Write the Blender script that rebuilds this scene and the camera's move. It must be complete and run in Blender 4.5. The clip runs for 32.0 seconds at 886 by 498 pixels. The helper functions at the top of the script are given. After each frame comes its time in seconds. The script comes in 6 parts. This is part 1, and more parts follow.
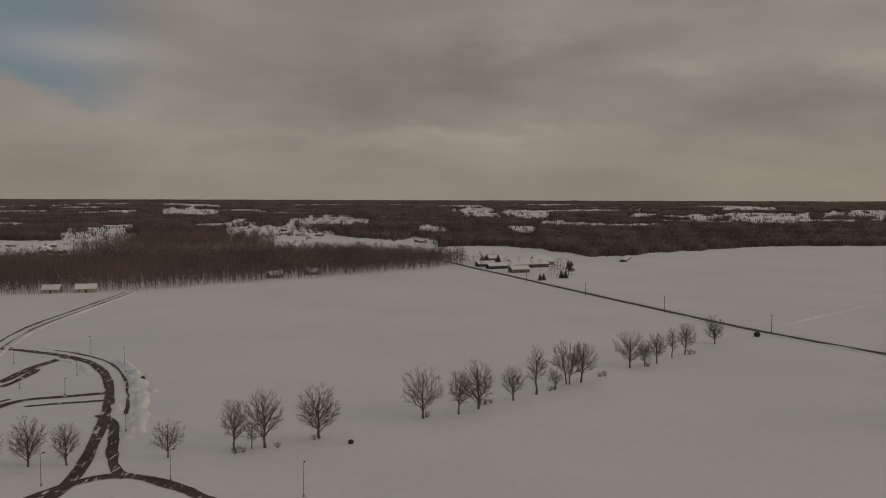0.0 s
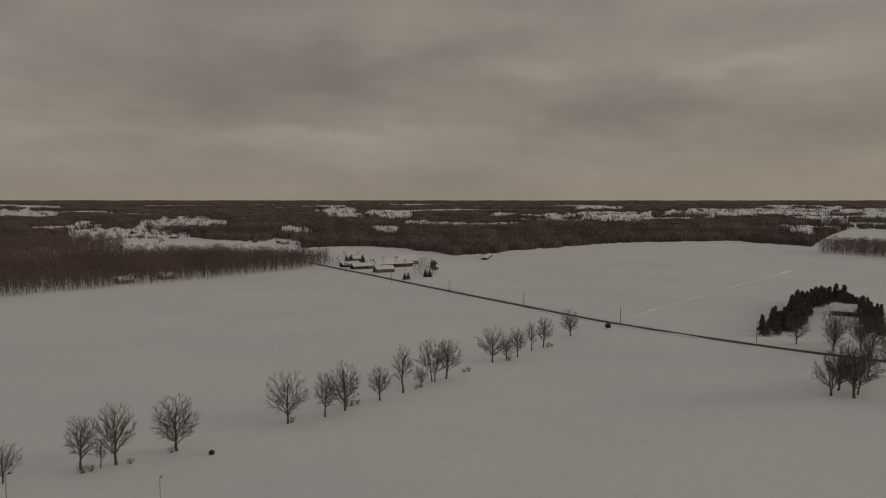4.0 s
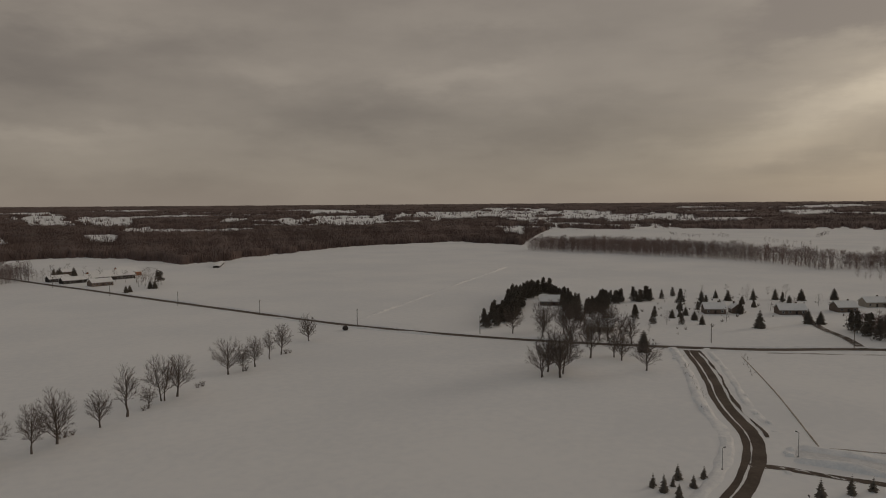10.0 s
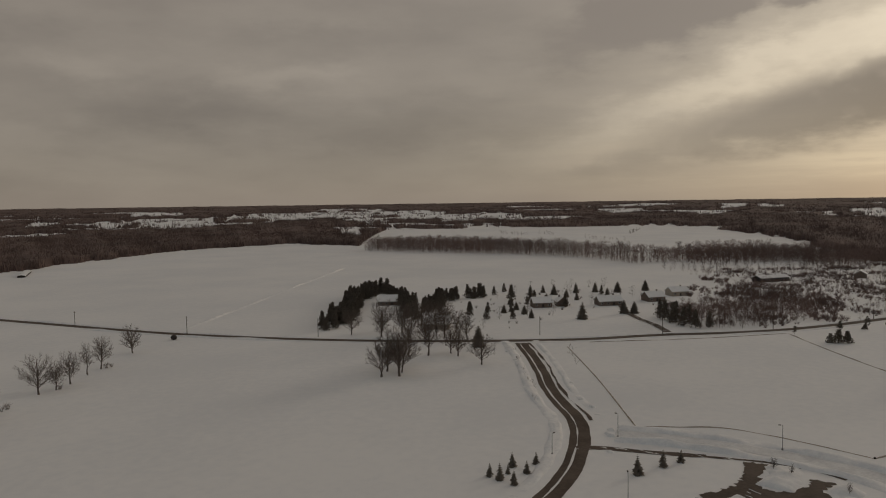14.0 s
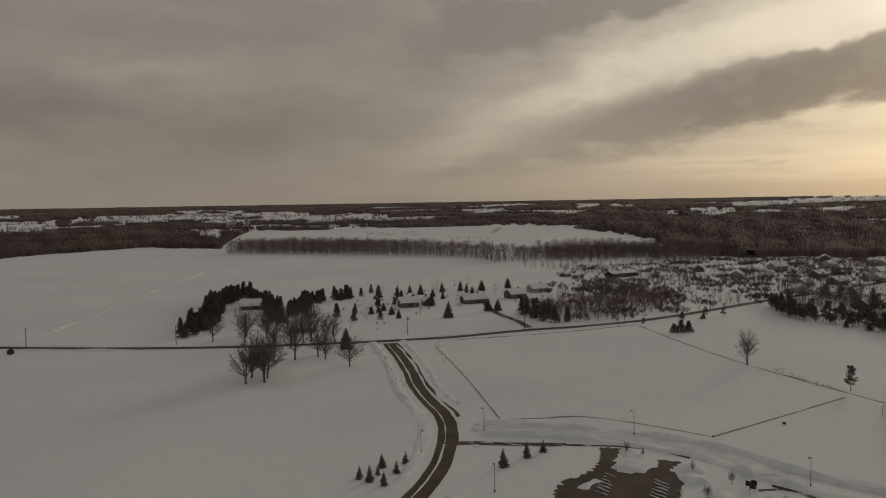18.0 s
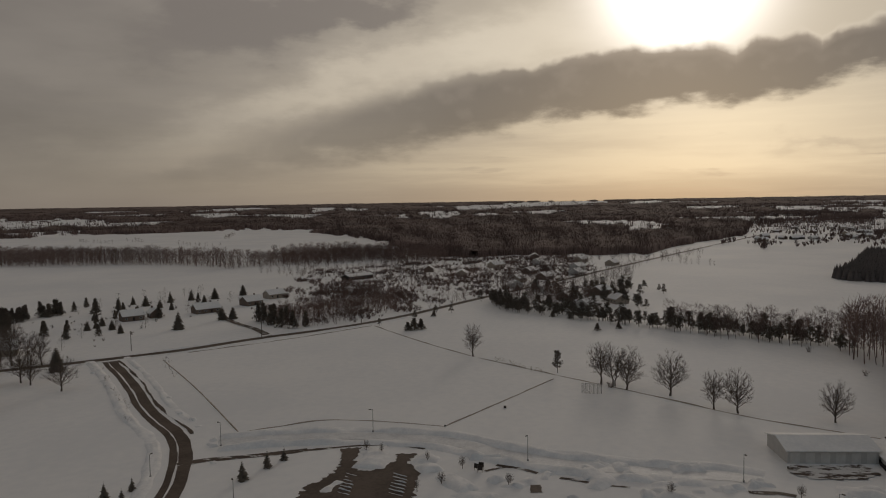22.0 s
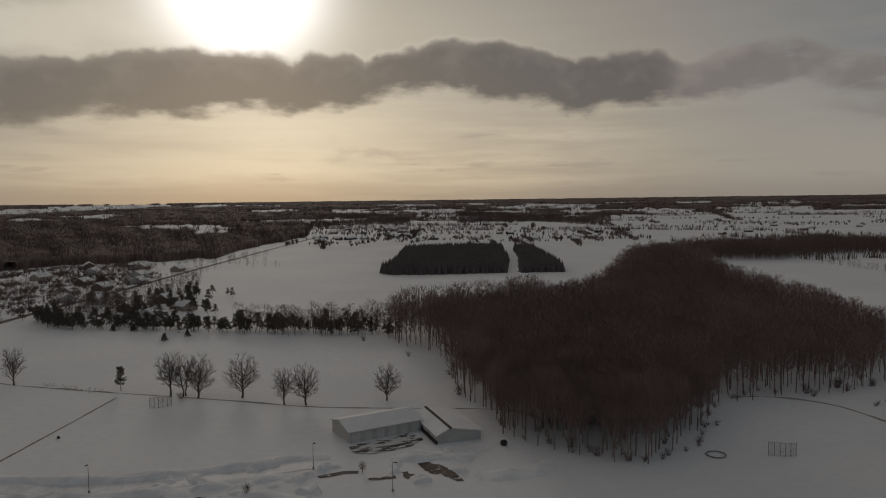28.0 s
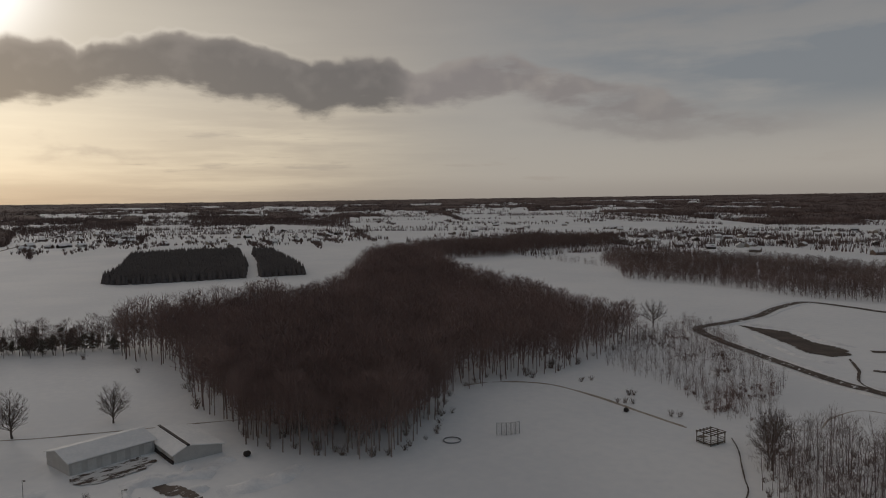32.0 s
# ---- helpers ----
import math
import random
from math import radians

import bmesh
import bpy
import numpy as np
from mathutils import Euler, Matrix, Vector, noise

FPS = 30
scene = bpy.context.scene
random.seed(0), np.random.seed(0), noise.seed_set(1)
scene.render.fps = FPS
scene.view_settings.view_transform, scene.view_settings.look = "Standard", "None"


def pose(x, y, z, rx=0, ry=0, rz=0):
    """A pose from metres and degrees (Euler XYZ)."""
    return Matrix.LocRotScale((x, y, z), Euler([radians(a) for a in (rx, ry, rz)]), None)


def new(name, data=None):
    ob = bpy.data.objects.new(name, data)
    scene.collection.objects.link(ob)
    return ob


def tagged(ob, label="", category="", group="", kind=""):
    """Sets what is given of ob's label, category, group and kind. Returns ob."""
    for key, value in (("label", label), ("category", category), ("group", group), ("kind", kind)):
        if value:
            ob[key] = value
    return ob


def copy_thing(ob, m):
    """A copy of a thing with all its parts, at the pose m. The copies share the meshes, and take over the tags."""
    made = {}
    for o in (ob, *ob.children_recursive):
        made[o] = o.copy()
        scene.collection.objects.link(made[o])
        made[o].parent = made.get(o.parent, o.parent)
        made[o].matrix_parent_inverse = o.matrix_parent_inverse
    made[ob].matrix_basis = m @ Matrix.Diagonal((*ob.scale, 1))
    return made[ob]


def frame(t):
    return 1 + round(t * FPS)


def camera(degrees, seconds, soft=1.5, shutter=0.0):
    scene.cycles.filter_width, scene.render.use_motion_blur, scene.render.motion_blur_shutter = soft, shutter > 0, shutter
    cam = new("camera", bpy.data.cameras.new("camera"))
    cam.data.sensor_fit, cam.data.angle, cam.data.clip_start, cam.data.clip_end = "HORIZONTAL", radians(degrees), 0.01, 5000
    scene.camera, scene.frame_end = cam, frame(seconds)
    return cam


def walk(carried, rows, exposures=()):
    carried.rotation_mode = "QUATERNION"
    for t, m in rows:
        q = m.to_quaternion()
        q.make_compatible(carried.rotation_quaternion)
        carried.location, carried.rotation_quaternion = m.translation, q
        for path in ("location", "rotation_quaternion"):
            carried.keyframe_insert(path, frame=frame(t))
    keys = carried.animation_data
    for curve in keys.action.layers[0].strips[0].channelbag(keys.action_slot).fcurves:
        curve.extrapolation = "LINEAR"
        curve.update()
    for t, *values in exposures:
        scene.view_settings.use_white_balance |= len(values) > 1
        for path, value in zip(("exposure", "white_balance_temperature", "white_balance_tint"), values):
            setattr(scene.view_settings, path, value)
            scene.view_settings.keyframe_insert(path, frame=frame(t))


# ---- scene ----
# A snowy farm plain seen from a drone that hovers 60 m up and turns slowly. x, y in metres round the spot below it.
EYE = 60.0
cam = camera(63.0, 32.0, soft=1.05)
TURN = [
    (0.0, -0.55, -3.83, -0.17), (0.5, -0.84, -3.85, -0.17), (1.0, -0.72, -3.88, -0.17), (1.5, -2.40, -3.86, -0.17),
    (2.0, -3.86, -3.85, -0.18), (2.5, -5.03, -3.86, -0.18), (3.0, -7.06, -3.87, -0.14), (3.5, -9.19, -3.85, -0.06),
    (5.5, -17.91, -3.70, 0.09), (6.0, -20.13, -3.66, 0.16), (6.5, -21.85, -3.62, 0.17), (7.0, -23.59, -3.63, 0.15),
    (7.5, -25.45, -3.60, 0.17), (8.0, -26.18, -3.54, 0.17), (8.5, -27.60, -3.51, 0.19), (9.0, -29.31, -3.53, 0.29),
    (9.5, -30.73, -3.48, 0.34), (10.0, -32.10, -3.52, 0.41), (10.5, -33.74, -3.52, 0.48), (11.0, -35.31, -3.57, 0.54),
    (11.5, -37.03, -3.58, 0.70), (12.0, -38.71, -3.54, 0.74), (12.5, -40.83, -3.54, 0.79), (13.0, -42.54, -3.53, 0.85),
    (13.5, -43.93, -3.57, 0.80), (15.5, -48.32, -3.57, 0.87), (16.0, -50.03, -3.61, 0.86), (16.5, -51.45, -3.63, 0.90),
    (17.0, -52.74, -3.63, 0.88), (17.5, -54.06, -3.65, 0.90), (18.0, -55.59, -3.68, 0.95), (18.5, -58.18, -3.71, 0.94),
    (19.0, -60.69, -3.71, 0.96), (19.5, -63.41, -3.73, 0.95), (20.0, -65.90, -3.73, 0.96), (20.5, -68.53, -3.74, 0.99),
    (21.0, -70.86, -3.72, 0.99), (21.5, -73.45, -3.70, 0.95), (22.0, -76.28, -3.68, 0.91), (22.5, -79.67, -3.66, 0.90),
    (23.0, -82.53, -3.67, 0.88), (23.5, -85.40, -3.74, 0.79), (24.0, -87.42, -3.77, 0.75), (24.5, -90.02, -3.80, 0.68),
    (25.0, -93.29, -3.80, 0.59), (25.5, -96.22, -3.81, 0.62), (27.5, -107.23, -3.84, 0.67), (28.0, -109.68, -3.86, 0.71),
    (28.5, -112.22, -3.87, 0.72), (29.0, -115.31, -3.90, 0.74), (29.5, -117.74, -3.93, 0.74), (30.0, -120.43, -3.94, 0.73),
    (30.5, -123.95, -3.93, 0.75), (31.0, -126.38, -3.95, 0.77), (31.5, -128.69, -3.93, 0.79), (32.0, -130.10, -3.93, 0.82)
]
walk(cam, [(t, pose(0, 0, EYE, 90 + p, r, y)) for t, y, p, r in TURN],
     exposures=[(0, -0.22, 6850, 13), (9, -0.33, 6900, 13), (16, -0.32, 6900, 12), (19, -0.45, 6780, 12), (21, -0.58, 6720, 13), (25, -0.75, 6450, 12), (28, -0.80, 6350, 12), (30, -0.69, 6250, 12), (32, -0.5, 6200, 13)])


def rise(x, y):
    """Height of the land: flat near by, gentle hills rising towards the horizon."""
    r = np.hypot(x, y)
    return 55 * np.clip((r - 1400) / 3500, 0, 1) ** 1.6


# ---- world, sun ----
SUN_AZ, SUN_EL = 94.5, 14.0


def node(nt, kind, **kw):
    n = nt.nodes.new(kind)
    for k, v in kw.items():
        if k in n.inputs:
            n.inputs[k].default_value = v
        else:
            setattr(n, k, v)
    return n


def link(nt, a, b):
    nt.links.new(a, b)


def calc(nt, op, a, b=None, c=None, clamp=False):
    n = nt.nodes.new("ShaderNodeMath")
    n.operation, n.use_clamp = op, clamp
    for i, v in enumerate((a, b, c)):
        if v is None:
            continue
        if isinstance(v, (int, float)):
            n.inputs[i].default_value = v
        else:
            nt.links.new(v, n.inputs[i])
    return n.outputs[0]


def blend(nt, fac, a, b):
    n = nt.nodes.new("ShaderNodeMix")
    n.data_type = "RGBA"
    for sock, v in ((n.inputs[0], fac), (n.inputs[6], a), (n.inputs[7], b)):
        if isinstance(v, (int, float)):
            sock.default_value = v
        elif isinstance(v, tuple):
            sock.default_value = (*v, 1)
        else:
            nt.links.new(v, sock)
    return n.outputs[2]


def smooth(nt, v, lo, hi):
    n = nt.nodes.new("ShaderNodeMapRange")
    n.interpolation_type = "SMOOTHSTEP"
    n.inputs[1].default_value, n.inputs[2].default_value = lo, hi
    nt.links.new(v, n.inputs[0])
    return n.outputs[0]


world = bpy.data.worlds.new("winter_sky")
scene.world = world
world.use_nodes = True
wn = world.node_tree
wn.nodes.clear()
sky = node(wn, "ShaderNodeTexSky", sky_type="NISHITA", sun_disc=False, sun_elevation=radians(SUN_EL), sun_rotation=radians(SUN_AZ))
co = node(wn, "ShaderNodeTexCoord").outputs["Generated"]
sep = node(wn, "ShaderNodeSeparateXYZ")
link(wn, co, sep.inputs[0])
# azimuth (clockwise from +y, 0 to 360) and elevation, in degrees
AZ = calc(wn, "MULTIPLY", calc(wn, "ARCTAN2", sep.outputs[0], sep.outputs[1]), 57.2958)
AZ = calc(wn, "SUBTRACT", calc(wn, "MODULO", calc(wn, "ADD", AZ, 460.0), 360.0), 100.0)
AZ = calc(wn, "MULTIPLY_ADD", AZ, 1.0195, -0.45)
EL = calc(wn, "MULTIPLY", calc(wn, "ARCSINE", sep.outputs[2]), 57.2958)


def sky_noise(kx, ky, detail=5.0, seed=0.0, rough=0.55):
    """Cloud noise, stretched along the horizon."""
    v = node(wn, "ShaderNodeCombineXYZ")
    link(wn, calc(wn, "MULTIPLY", AZ, kx), v.inputs[0])
    link(wn, calc(wn, "MULTIPLY", EL, ky), v.inputs[1])
    v.inputs[2].default_value = seed
    n = node(wn, "ShaderNodeTexNoise", Scale=1.0, Detail=detail, Roughness=rough)
    link(wn, v.outputs[0], n.inputs["Vector"])
    return n.outputs[0]


def along(lo, hi, stops):
    """A value that changes with the azimuth between lo and hi."""
    n = node(wn, "ShaderNodeValToRGB")
    e = n.color_ramp.elements
    while len(e) < len(stops):
        e.new(0.5)
    for k, (a, v) in zip(e, stops):
        k.position, k.color = (a - lo) / (hi - lo), (v, v, v, 1)
    f = node(wn, "ShaderNodeMapRange")
    f.inputs[1].default_value, f.inputs[2].default_value = lo, hi
    link(wn, AZ, f.inputs[0])
    link(wn, f.outputs[0], n.inputs[0])
    return n.outputs[0]


def glow(az, el, wa, we, power=1.0):
    """A soft round brightening of the cloud about one direction."""
    a = calc(wn, "POWER", calc(wn, "ABSOLUTE", calc(wn, "DIVIDE", calc(wn, "SUBTRACT", AZ, az), wa)), 2.0)
    e = calc(wn, "POWER", calc(wn, "ABSOLUTE", calc(wn, "DIVIDE", calc(wn, "SUBTRACT", EL, el), we)), 2.0)
    return calc(wn, "MULTIPLY", calc(wn, "EXPONENT", calc(wn, "MULTIPLY", calc(wn, "ADD", a, e), -1.0)), power)


# cloud shapes are drawn in wind-warped directions, so that their edges feather
WX = calc(wn, "ADD", AZ, calc(wn, "MULTIPLY", calc(wn, "SUBTRACT", sky_noise(0.11, 0.26, 5.0, 3.0, 0.6), 0.5), 15.0))
WY = calc(wn, "ADD", EL, calc(wn, "MULTIPLY", calc(wn, "SUBTRACT", sky_noise(0.12, 0.30, 5.0, 9.0, 0.6), 0.5), 6.5))


def drift(az, el, wa, we, slope=0.0, power=1.0):
    """One soft-edged mass of cloud, drawn out along a slanting line."""
    du = calc(wn, "SUBTRACT", WX, az)
    dv = calc(wn, "SUBTRACT", calc(wn, "SUBTRACT", WY, el), calc(wn, "MULTIPLY", du, slope))
    u, v = calc(wn, "DIVIDE", du, wa), calc(wn, "DIVIDE", dv, we)
    q = calc(wn, "ADD", calc(wn, "MULTIPLY", u, u), calc(wn, "MULTIPLY", v, v))
    return calc(wn, "MULTIPLY", calc(wn, "EXPONENT", calc(wn, "MULTIPLY", q, -1.0)), power)


def heap(*masses):
    total = masses[0]
    for m in masses[1:]:
        total = calc(wn, "ADD", total, m)
    return total


# grey stratus: mottled, with darker masses and lighter gaps
streak = sky_noise(0.035, 0.16, 6.0, 3.0)
mottle = heap(calc(wn, "MULTIPLY", sky_noise(0.05, 0.15, 5.0, 14.0, 0.52), 0.85), calc(wn, "MULTIPLY", sky_noise(0.16, 0.6, 4.0, 17.0, 0.5), 0.15))
darker = heap(drift(5, 10.2, 14, 2.4, 0.0, 0.34), drift(28, 7.0, 14, 2.0, -0.04, 0.28), drift(46, 6.0, 10, 1.9, 0.0, 0.26), drift(37, 12.6, 8, 1.8, 0.0, 0.14),
              drift(57, 11.8, 5, 2.6, 0.0, 0.30), drift(64, 13.4, 8, 2.3, 0.08, 0.55))
lighter = heap(drift(-1, 5.0, 12, 0.8, 0.0, 0.30), drift(-21, 5.2, 8, 2.2, 0.05, 0.30), drift(20, 10.4, 6, 1.3, 0.10, 0.26), drift(34, 14.4, 8, 1.6, 0.0, 0.24),
               drift(33, 9.8, 7, 1.0, 0.12, 0.26), drift(54, 9.6, 5, 1.4, 0.05, 0.16), drift(8, 13.6, 16, 1.3, 0.0, 0.16), drift(14, 3.2, 20, 1.2, 0.0, 0.12))
tone = calc(wn, "ADD", calc(wn, "ADD", 0.48, calc(wn, "MULTIPLY", calc(wn, "SUBTRACT", mottle, 0.5), 1.5)), calc(wn, "SUBTRACT", lighter, darker), clamp=True)
col = blend(wn, tone, (0.178, 0.158, 0.141), (0.352, 0.318, 0.275))
# lighter towards the side of the sun
col = blend(wn, glow(88.0, 9.0, 40.0, 14.0, 0.55), col, (0.43, 0.385, 0.33))
# brighter towards the zenith
col = blend(wn, smooth(wn, EL, 16.0, 50.0), col, (0.338, 0.288, 0.238))
# warm light round the veiled sun, drawn out in thin streaks
wisp = sky_noise(0.05, 0.55, 6.0, 31.0, 0.6)
warm = blend(wn, smooth(wn, wisp, 0.36, 0.66), (0.70, 0.58, 0.42), (1.02, 0.86, 0.60))
col = blend(wn, glow(104.0, 4.0, 32.0, 6.5, 0.95), col, warm)
col = blend(wn, glow(98.0, 12.5, 25.0, 7.5, 0.85), col, (0.86, 0.77, 0.60))
# the bright gap that climbs towards the sun above the cloud bank
col = blend(wn, drift(72.0, 9.9, 13.0, 1.5, 0.27, 0.62), col, (0.86, 0.77, 0.61))
col = blend(wn, drift(84.0, 12.4, 8.0, 2.6, 0.2, 0.75), col, (1.0, 0.91, 0.73))
col = blend(wn, drift(62.0, 4.2, 8.0, 1.0, 0.1, 0.35), col, (0.60, 0.52, 0.41))
# thin veil past the sun, where the blue sky shows faintly
blue = calc(wn, "MULTIPLY", smooth(wn, AZ, 124.0, 160.0), smooth(wn, EL, 2.0, 11.0))
blue = calc(wn, "MULTIPLY", blue, calc(wn, "ADD", 0.55, smooth(wn, streak, 0.62, 0.40)), clamp=True)
col = blend(wn, calc(wn, "MULTIPLY", smooth(wn, AZ, 118.0, 140.0), smooth(wn, EL, 20.0, 6.0)), col, (0.50, 0.455, 0.385))
col = blend(wn, calc(wn, "MULTIPLY", blue, 0.9), col, (0.245, 0.262, 0.268))
rag = calc(wn, "ADD", EL, calc(wn, "MULTIPLY", calc(wn, "SUBTRACT", sky_noise(0.10, 0.24, 5.0, 44.0), 0.5), 16.0))
blue2 = calc(wn, "MULTIPLY", smooth(wn, AZ, -19.0, -30.0), smooth(wn, rag, 4.5, 9.0))
col = blend(wn, calc(wn, "MULTIPLY", blue2, 0.9), col, (0.15, 0.21, 0.255))
col = blend(wn, calc(wn, "MULTIPLY", glow(-26.0, 10.5, 6.0, 1.2, 0.45), smooth(wn, rag, 7.0, 11.0)), col, (0.42, 0.40, 0.37))
col = blend(wn, glow(100.0, 5.0, 9.0, 3.0, 0.5), col, (1.35, 1.16, 0.82))
# dark upper cloud before the sun
upper = heap(drift(60.0, 13.2, 7.0, 2.6, 0.05, 0.85), drift(70.0, 14.4, 6.0, 1.7, 0.1, 0.75))
col = blend(wn, calc(wn, "MULTIPLY", smooth(wn, upper, 0.18, 0.62), 0.85), col, (0.262, 0.230, 0.201))
# the sun's white glare behind the cloud
col = blend(wn, glow(96.0, 16.2, 5.1, 4.7, 2.2), col, (2.3, 2.2, 2.0))
# the long dark cloud bank under the sun, heaped above and ragged below
BANK_TOP = [(56, 3.2), (63.5, 5.8), (67.5, 6.7), (71.5, 8.2), (76, 9.4), (80, 10.0), (85, 10.6), (91, 11.2), (95, 11.1), (98, 11.1), (99.8, 10.3), (101, 11.3), (104.3, 11.3), (105.4, 10.6), (106.3, 11.6), (109.5, 11.8), (111, 12.4), (113.4, 12.1), (115.8, 12.4), (119, 11.3), (121.4, 10.8), (124, 11.0), (128.6, 11.0), (130, 9.8), (133.5, 10.6), (135, 11.2), (138, 11.2), (140, 10.2), (144, 9.2), (150, 7.6), (156, 6.0)]
BANK_FOOT = [(56, 1.6), (63.5, 2.7), (70, 3.4), (75.6, 4.2), (80, 5.3), (85, 6.1), (93.5, 6.7), (97, 7.2), (99, 6.8), (103, 7.0), (105.8, 7.9), (107.5, 8.2), (110.2, 8.6), (112, 8.8), (115.5, 7.7), (120, 7.4), (121.2, 6.6), (124, 6.8), (128, 7.4), (129.4, 7.0), (132.5, 7.2), (134.6, 7.8), (139.5, 7.8), (144, 6.4), (150, 5.0), (156, 4.6)]
billow = heap(calc(wn, "MULTIPLY", sky_noise(0.36, 0.42, 2.0, 5.0, 0.4), 0.72), calc(wn, "MULTIPLY", sky_noise(0.95, 1.1, 2.5, 57.0, 0.45), 0.28))
lump = calc(wn, "SUBTRACT", billow, 0.5)
top = calc(wn, "ADD", calc(wn, "MULTIPLY", along(50.0, 170.0, [(q, v / 20) for q, v in BANK_TOP]), 20.0), calc(wn, "MULTIPLY", lump, 2.0))
foot = calc(wn, "ADD", calc(wn, "MULTIPLY", along(50.0, 170.0, [(q, v / 20) for q, v in BANK_FOOT]), 20.0), calc(wn, "MULTIPLY", calc(wn, "SUBTRACT", sky_noise(0.30, 0.75, 5.0, 21.0), 0.5), 3.2))
under, above = calc(wn, "SUBTRACT", top, EL), calc(wn, "SUBTRACT", EL, foot)
crisp = calc(wn, "MULTIPLY", smooth(wn, under, -0.15, 0.42), smooth(wn, above, -0.55, 0.75))
soft_end = calc(wn, "MULTIPLY", smooth(wn, under, -0.9, 1.3), smooth(wn, above, -0.9, 1.4))
ends = smooth(wn, AZ, 90.0, 72.0)
bank_m = calc(wn, "ADD", calc(wn, "MULTIPLY", soft_end, ends), calc(wn, "MULTIPLY", crisp, calc(wn, "SUBTRACT", 1.0, ends)))
# a thin silver lining along its upper edge
lining = calc(wn, "MULTIPLY", smooth(wn, under, -0.35, -0.05), smooth(wn, under, 0.45, 0.05))
col = blend(wn, calc(wn, "MULTIPLY", lining, along(50.0, 170.0, [(70, 0.0), (88, 0.35), (100, 0.5), (112, 0.25), (124, 0.0)])), col, (0.95, 0.86, 0.70))
tail = smooth(wn, AZ, 127.5, 131.0)
bank_c = blend(wn, tail, (0.172, 0.150, 0.132), (0.275, 0.236, 0.214))
bank_c = blend(wn, smooth(wn, AZ, 84.0, 62.0), bank_c, (0.236, 0.208, 0.181))
crest = calc(wn, "MULTIPLY", smooth(wn, heap(lump, calc(wn, "MULTIPLY", under, -0.05)), -0.12, 0.10), calc(wn, "ADD", 0.26, calc(wn, "MULTIPLY", tail, 0.34)))
bank_c = blend(wn, crest, bank_c, (0.40, 0.345, 0.292))
bank_c = blend(wn, calc(wn, "MULTIPLY", smooth(wn, under, 0.9, 0.1), along(50.0, 170.0, [(80, 0.0), (92, 0.4), (106, 0.4), (120, 0.1), (134, 0.3), (145, 0.0)])), bank_c, (0.52, 0.45, 0.37))
fade = along(50.0, 170.0, [(53, 0.0), (60, 0.4), (67, 0.75), (78, 0.96), (127, 0.97), (131, 0.9), (142, 0.82), (152, 0.6), (162, 0.0)])
torn = calc(wn, "MAXIMUM", smooth(wn, sky_noise(0.14, 0.5, 5.0, 71.0), 0.33, 0.52), smooth(wn, AZ, 144.0, 132.0))
col = blend(wn, calc(wn, "MULTIPLY", calc(wn, "MULTIPLY", bank_m, fade), torn), col, bank_c)
# ragged wisps past its end
col = blend(wn, heap(drift(147.0, 5.6, 7.0, 0.9, -0.05, 0.55), drift(143.0, 8.0, 4.0, 0.7, 0.0, 0.4)), col, (0.30, 0.262, 0.238))
# small stray clouds low in the light
stray = calc(wn, "MULTIPLY", smooth(wn, sky_noise(0.12, 0.9, 4.0, 83.0), 0.60, 0.70), calc(wn, "MULTIPLY", smooth(wn, EL, 0.6, 1.8), smooth(wn, EL, 6.5, 4.5)))
col = blend(wn, calc(wn, "MULTIPLY", stray, along(60.0, 170.0, [(66, 0.0), (80, 0.45), (150, 0.45), (166, 0.0)])), col, (0.42, 0.36, 0.30))
col = blend(wn, drift(106.0, 3.5, 3.0, 0.5, 0.0, 0.5), col, (0.50, 0.42, 0.34))
# haze along the horizon
col = blend(wn, calc(wn, "MULTIPLY", smooth(wn, EL, 2.0, 0.0), 0.45), col, (0.30, 0.265, 0.23))
mixn = node(wn, "ShaderNodeMixRGB", blend_type="ADD")
mixn.inputs[0].default_value = 0.006
link(wn, col, mixn.inputs[1])
link(wn, sky.outputs[0], mixn.inputs[2])
bg = node(wn, "ShaderNodeBackground", Strength=1.0)
link(wn, mixn.outputs[0], bg.inputs[0])
link(wn, bg.outputs[0], node(wn, "ShaderNodeOutputWorld").inputs[0])

sun = new("sun", bpy.data.lights.new("sun", "SUN"))
sun.data.energy, sun.data.angle, sun.data.color = 0.5, radians(12), (1.0, 0.90, 0.76)
sun.rotation_euler = (radians(90 - SUN_EL), 0, radians(180 - SUN_AZ))


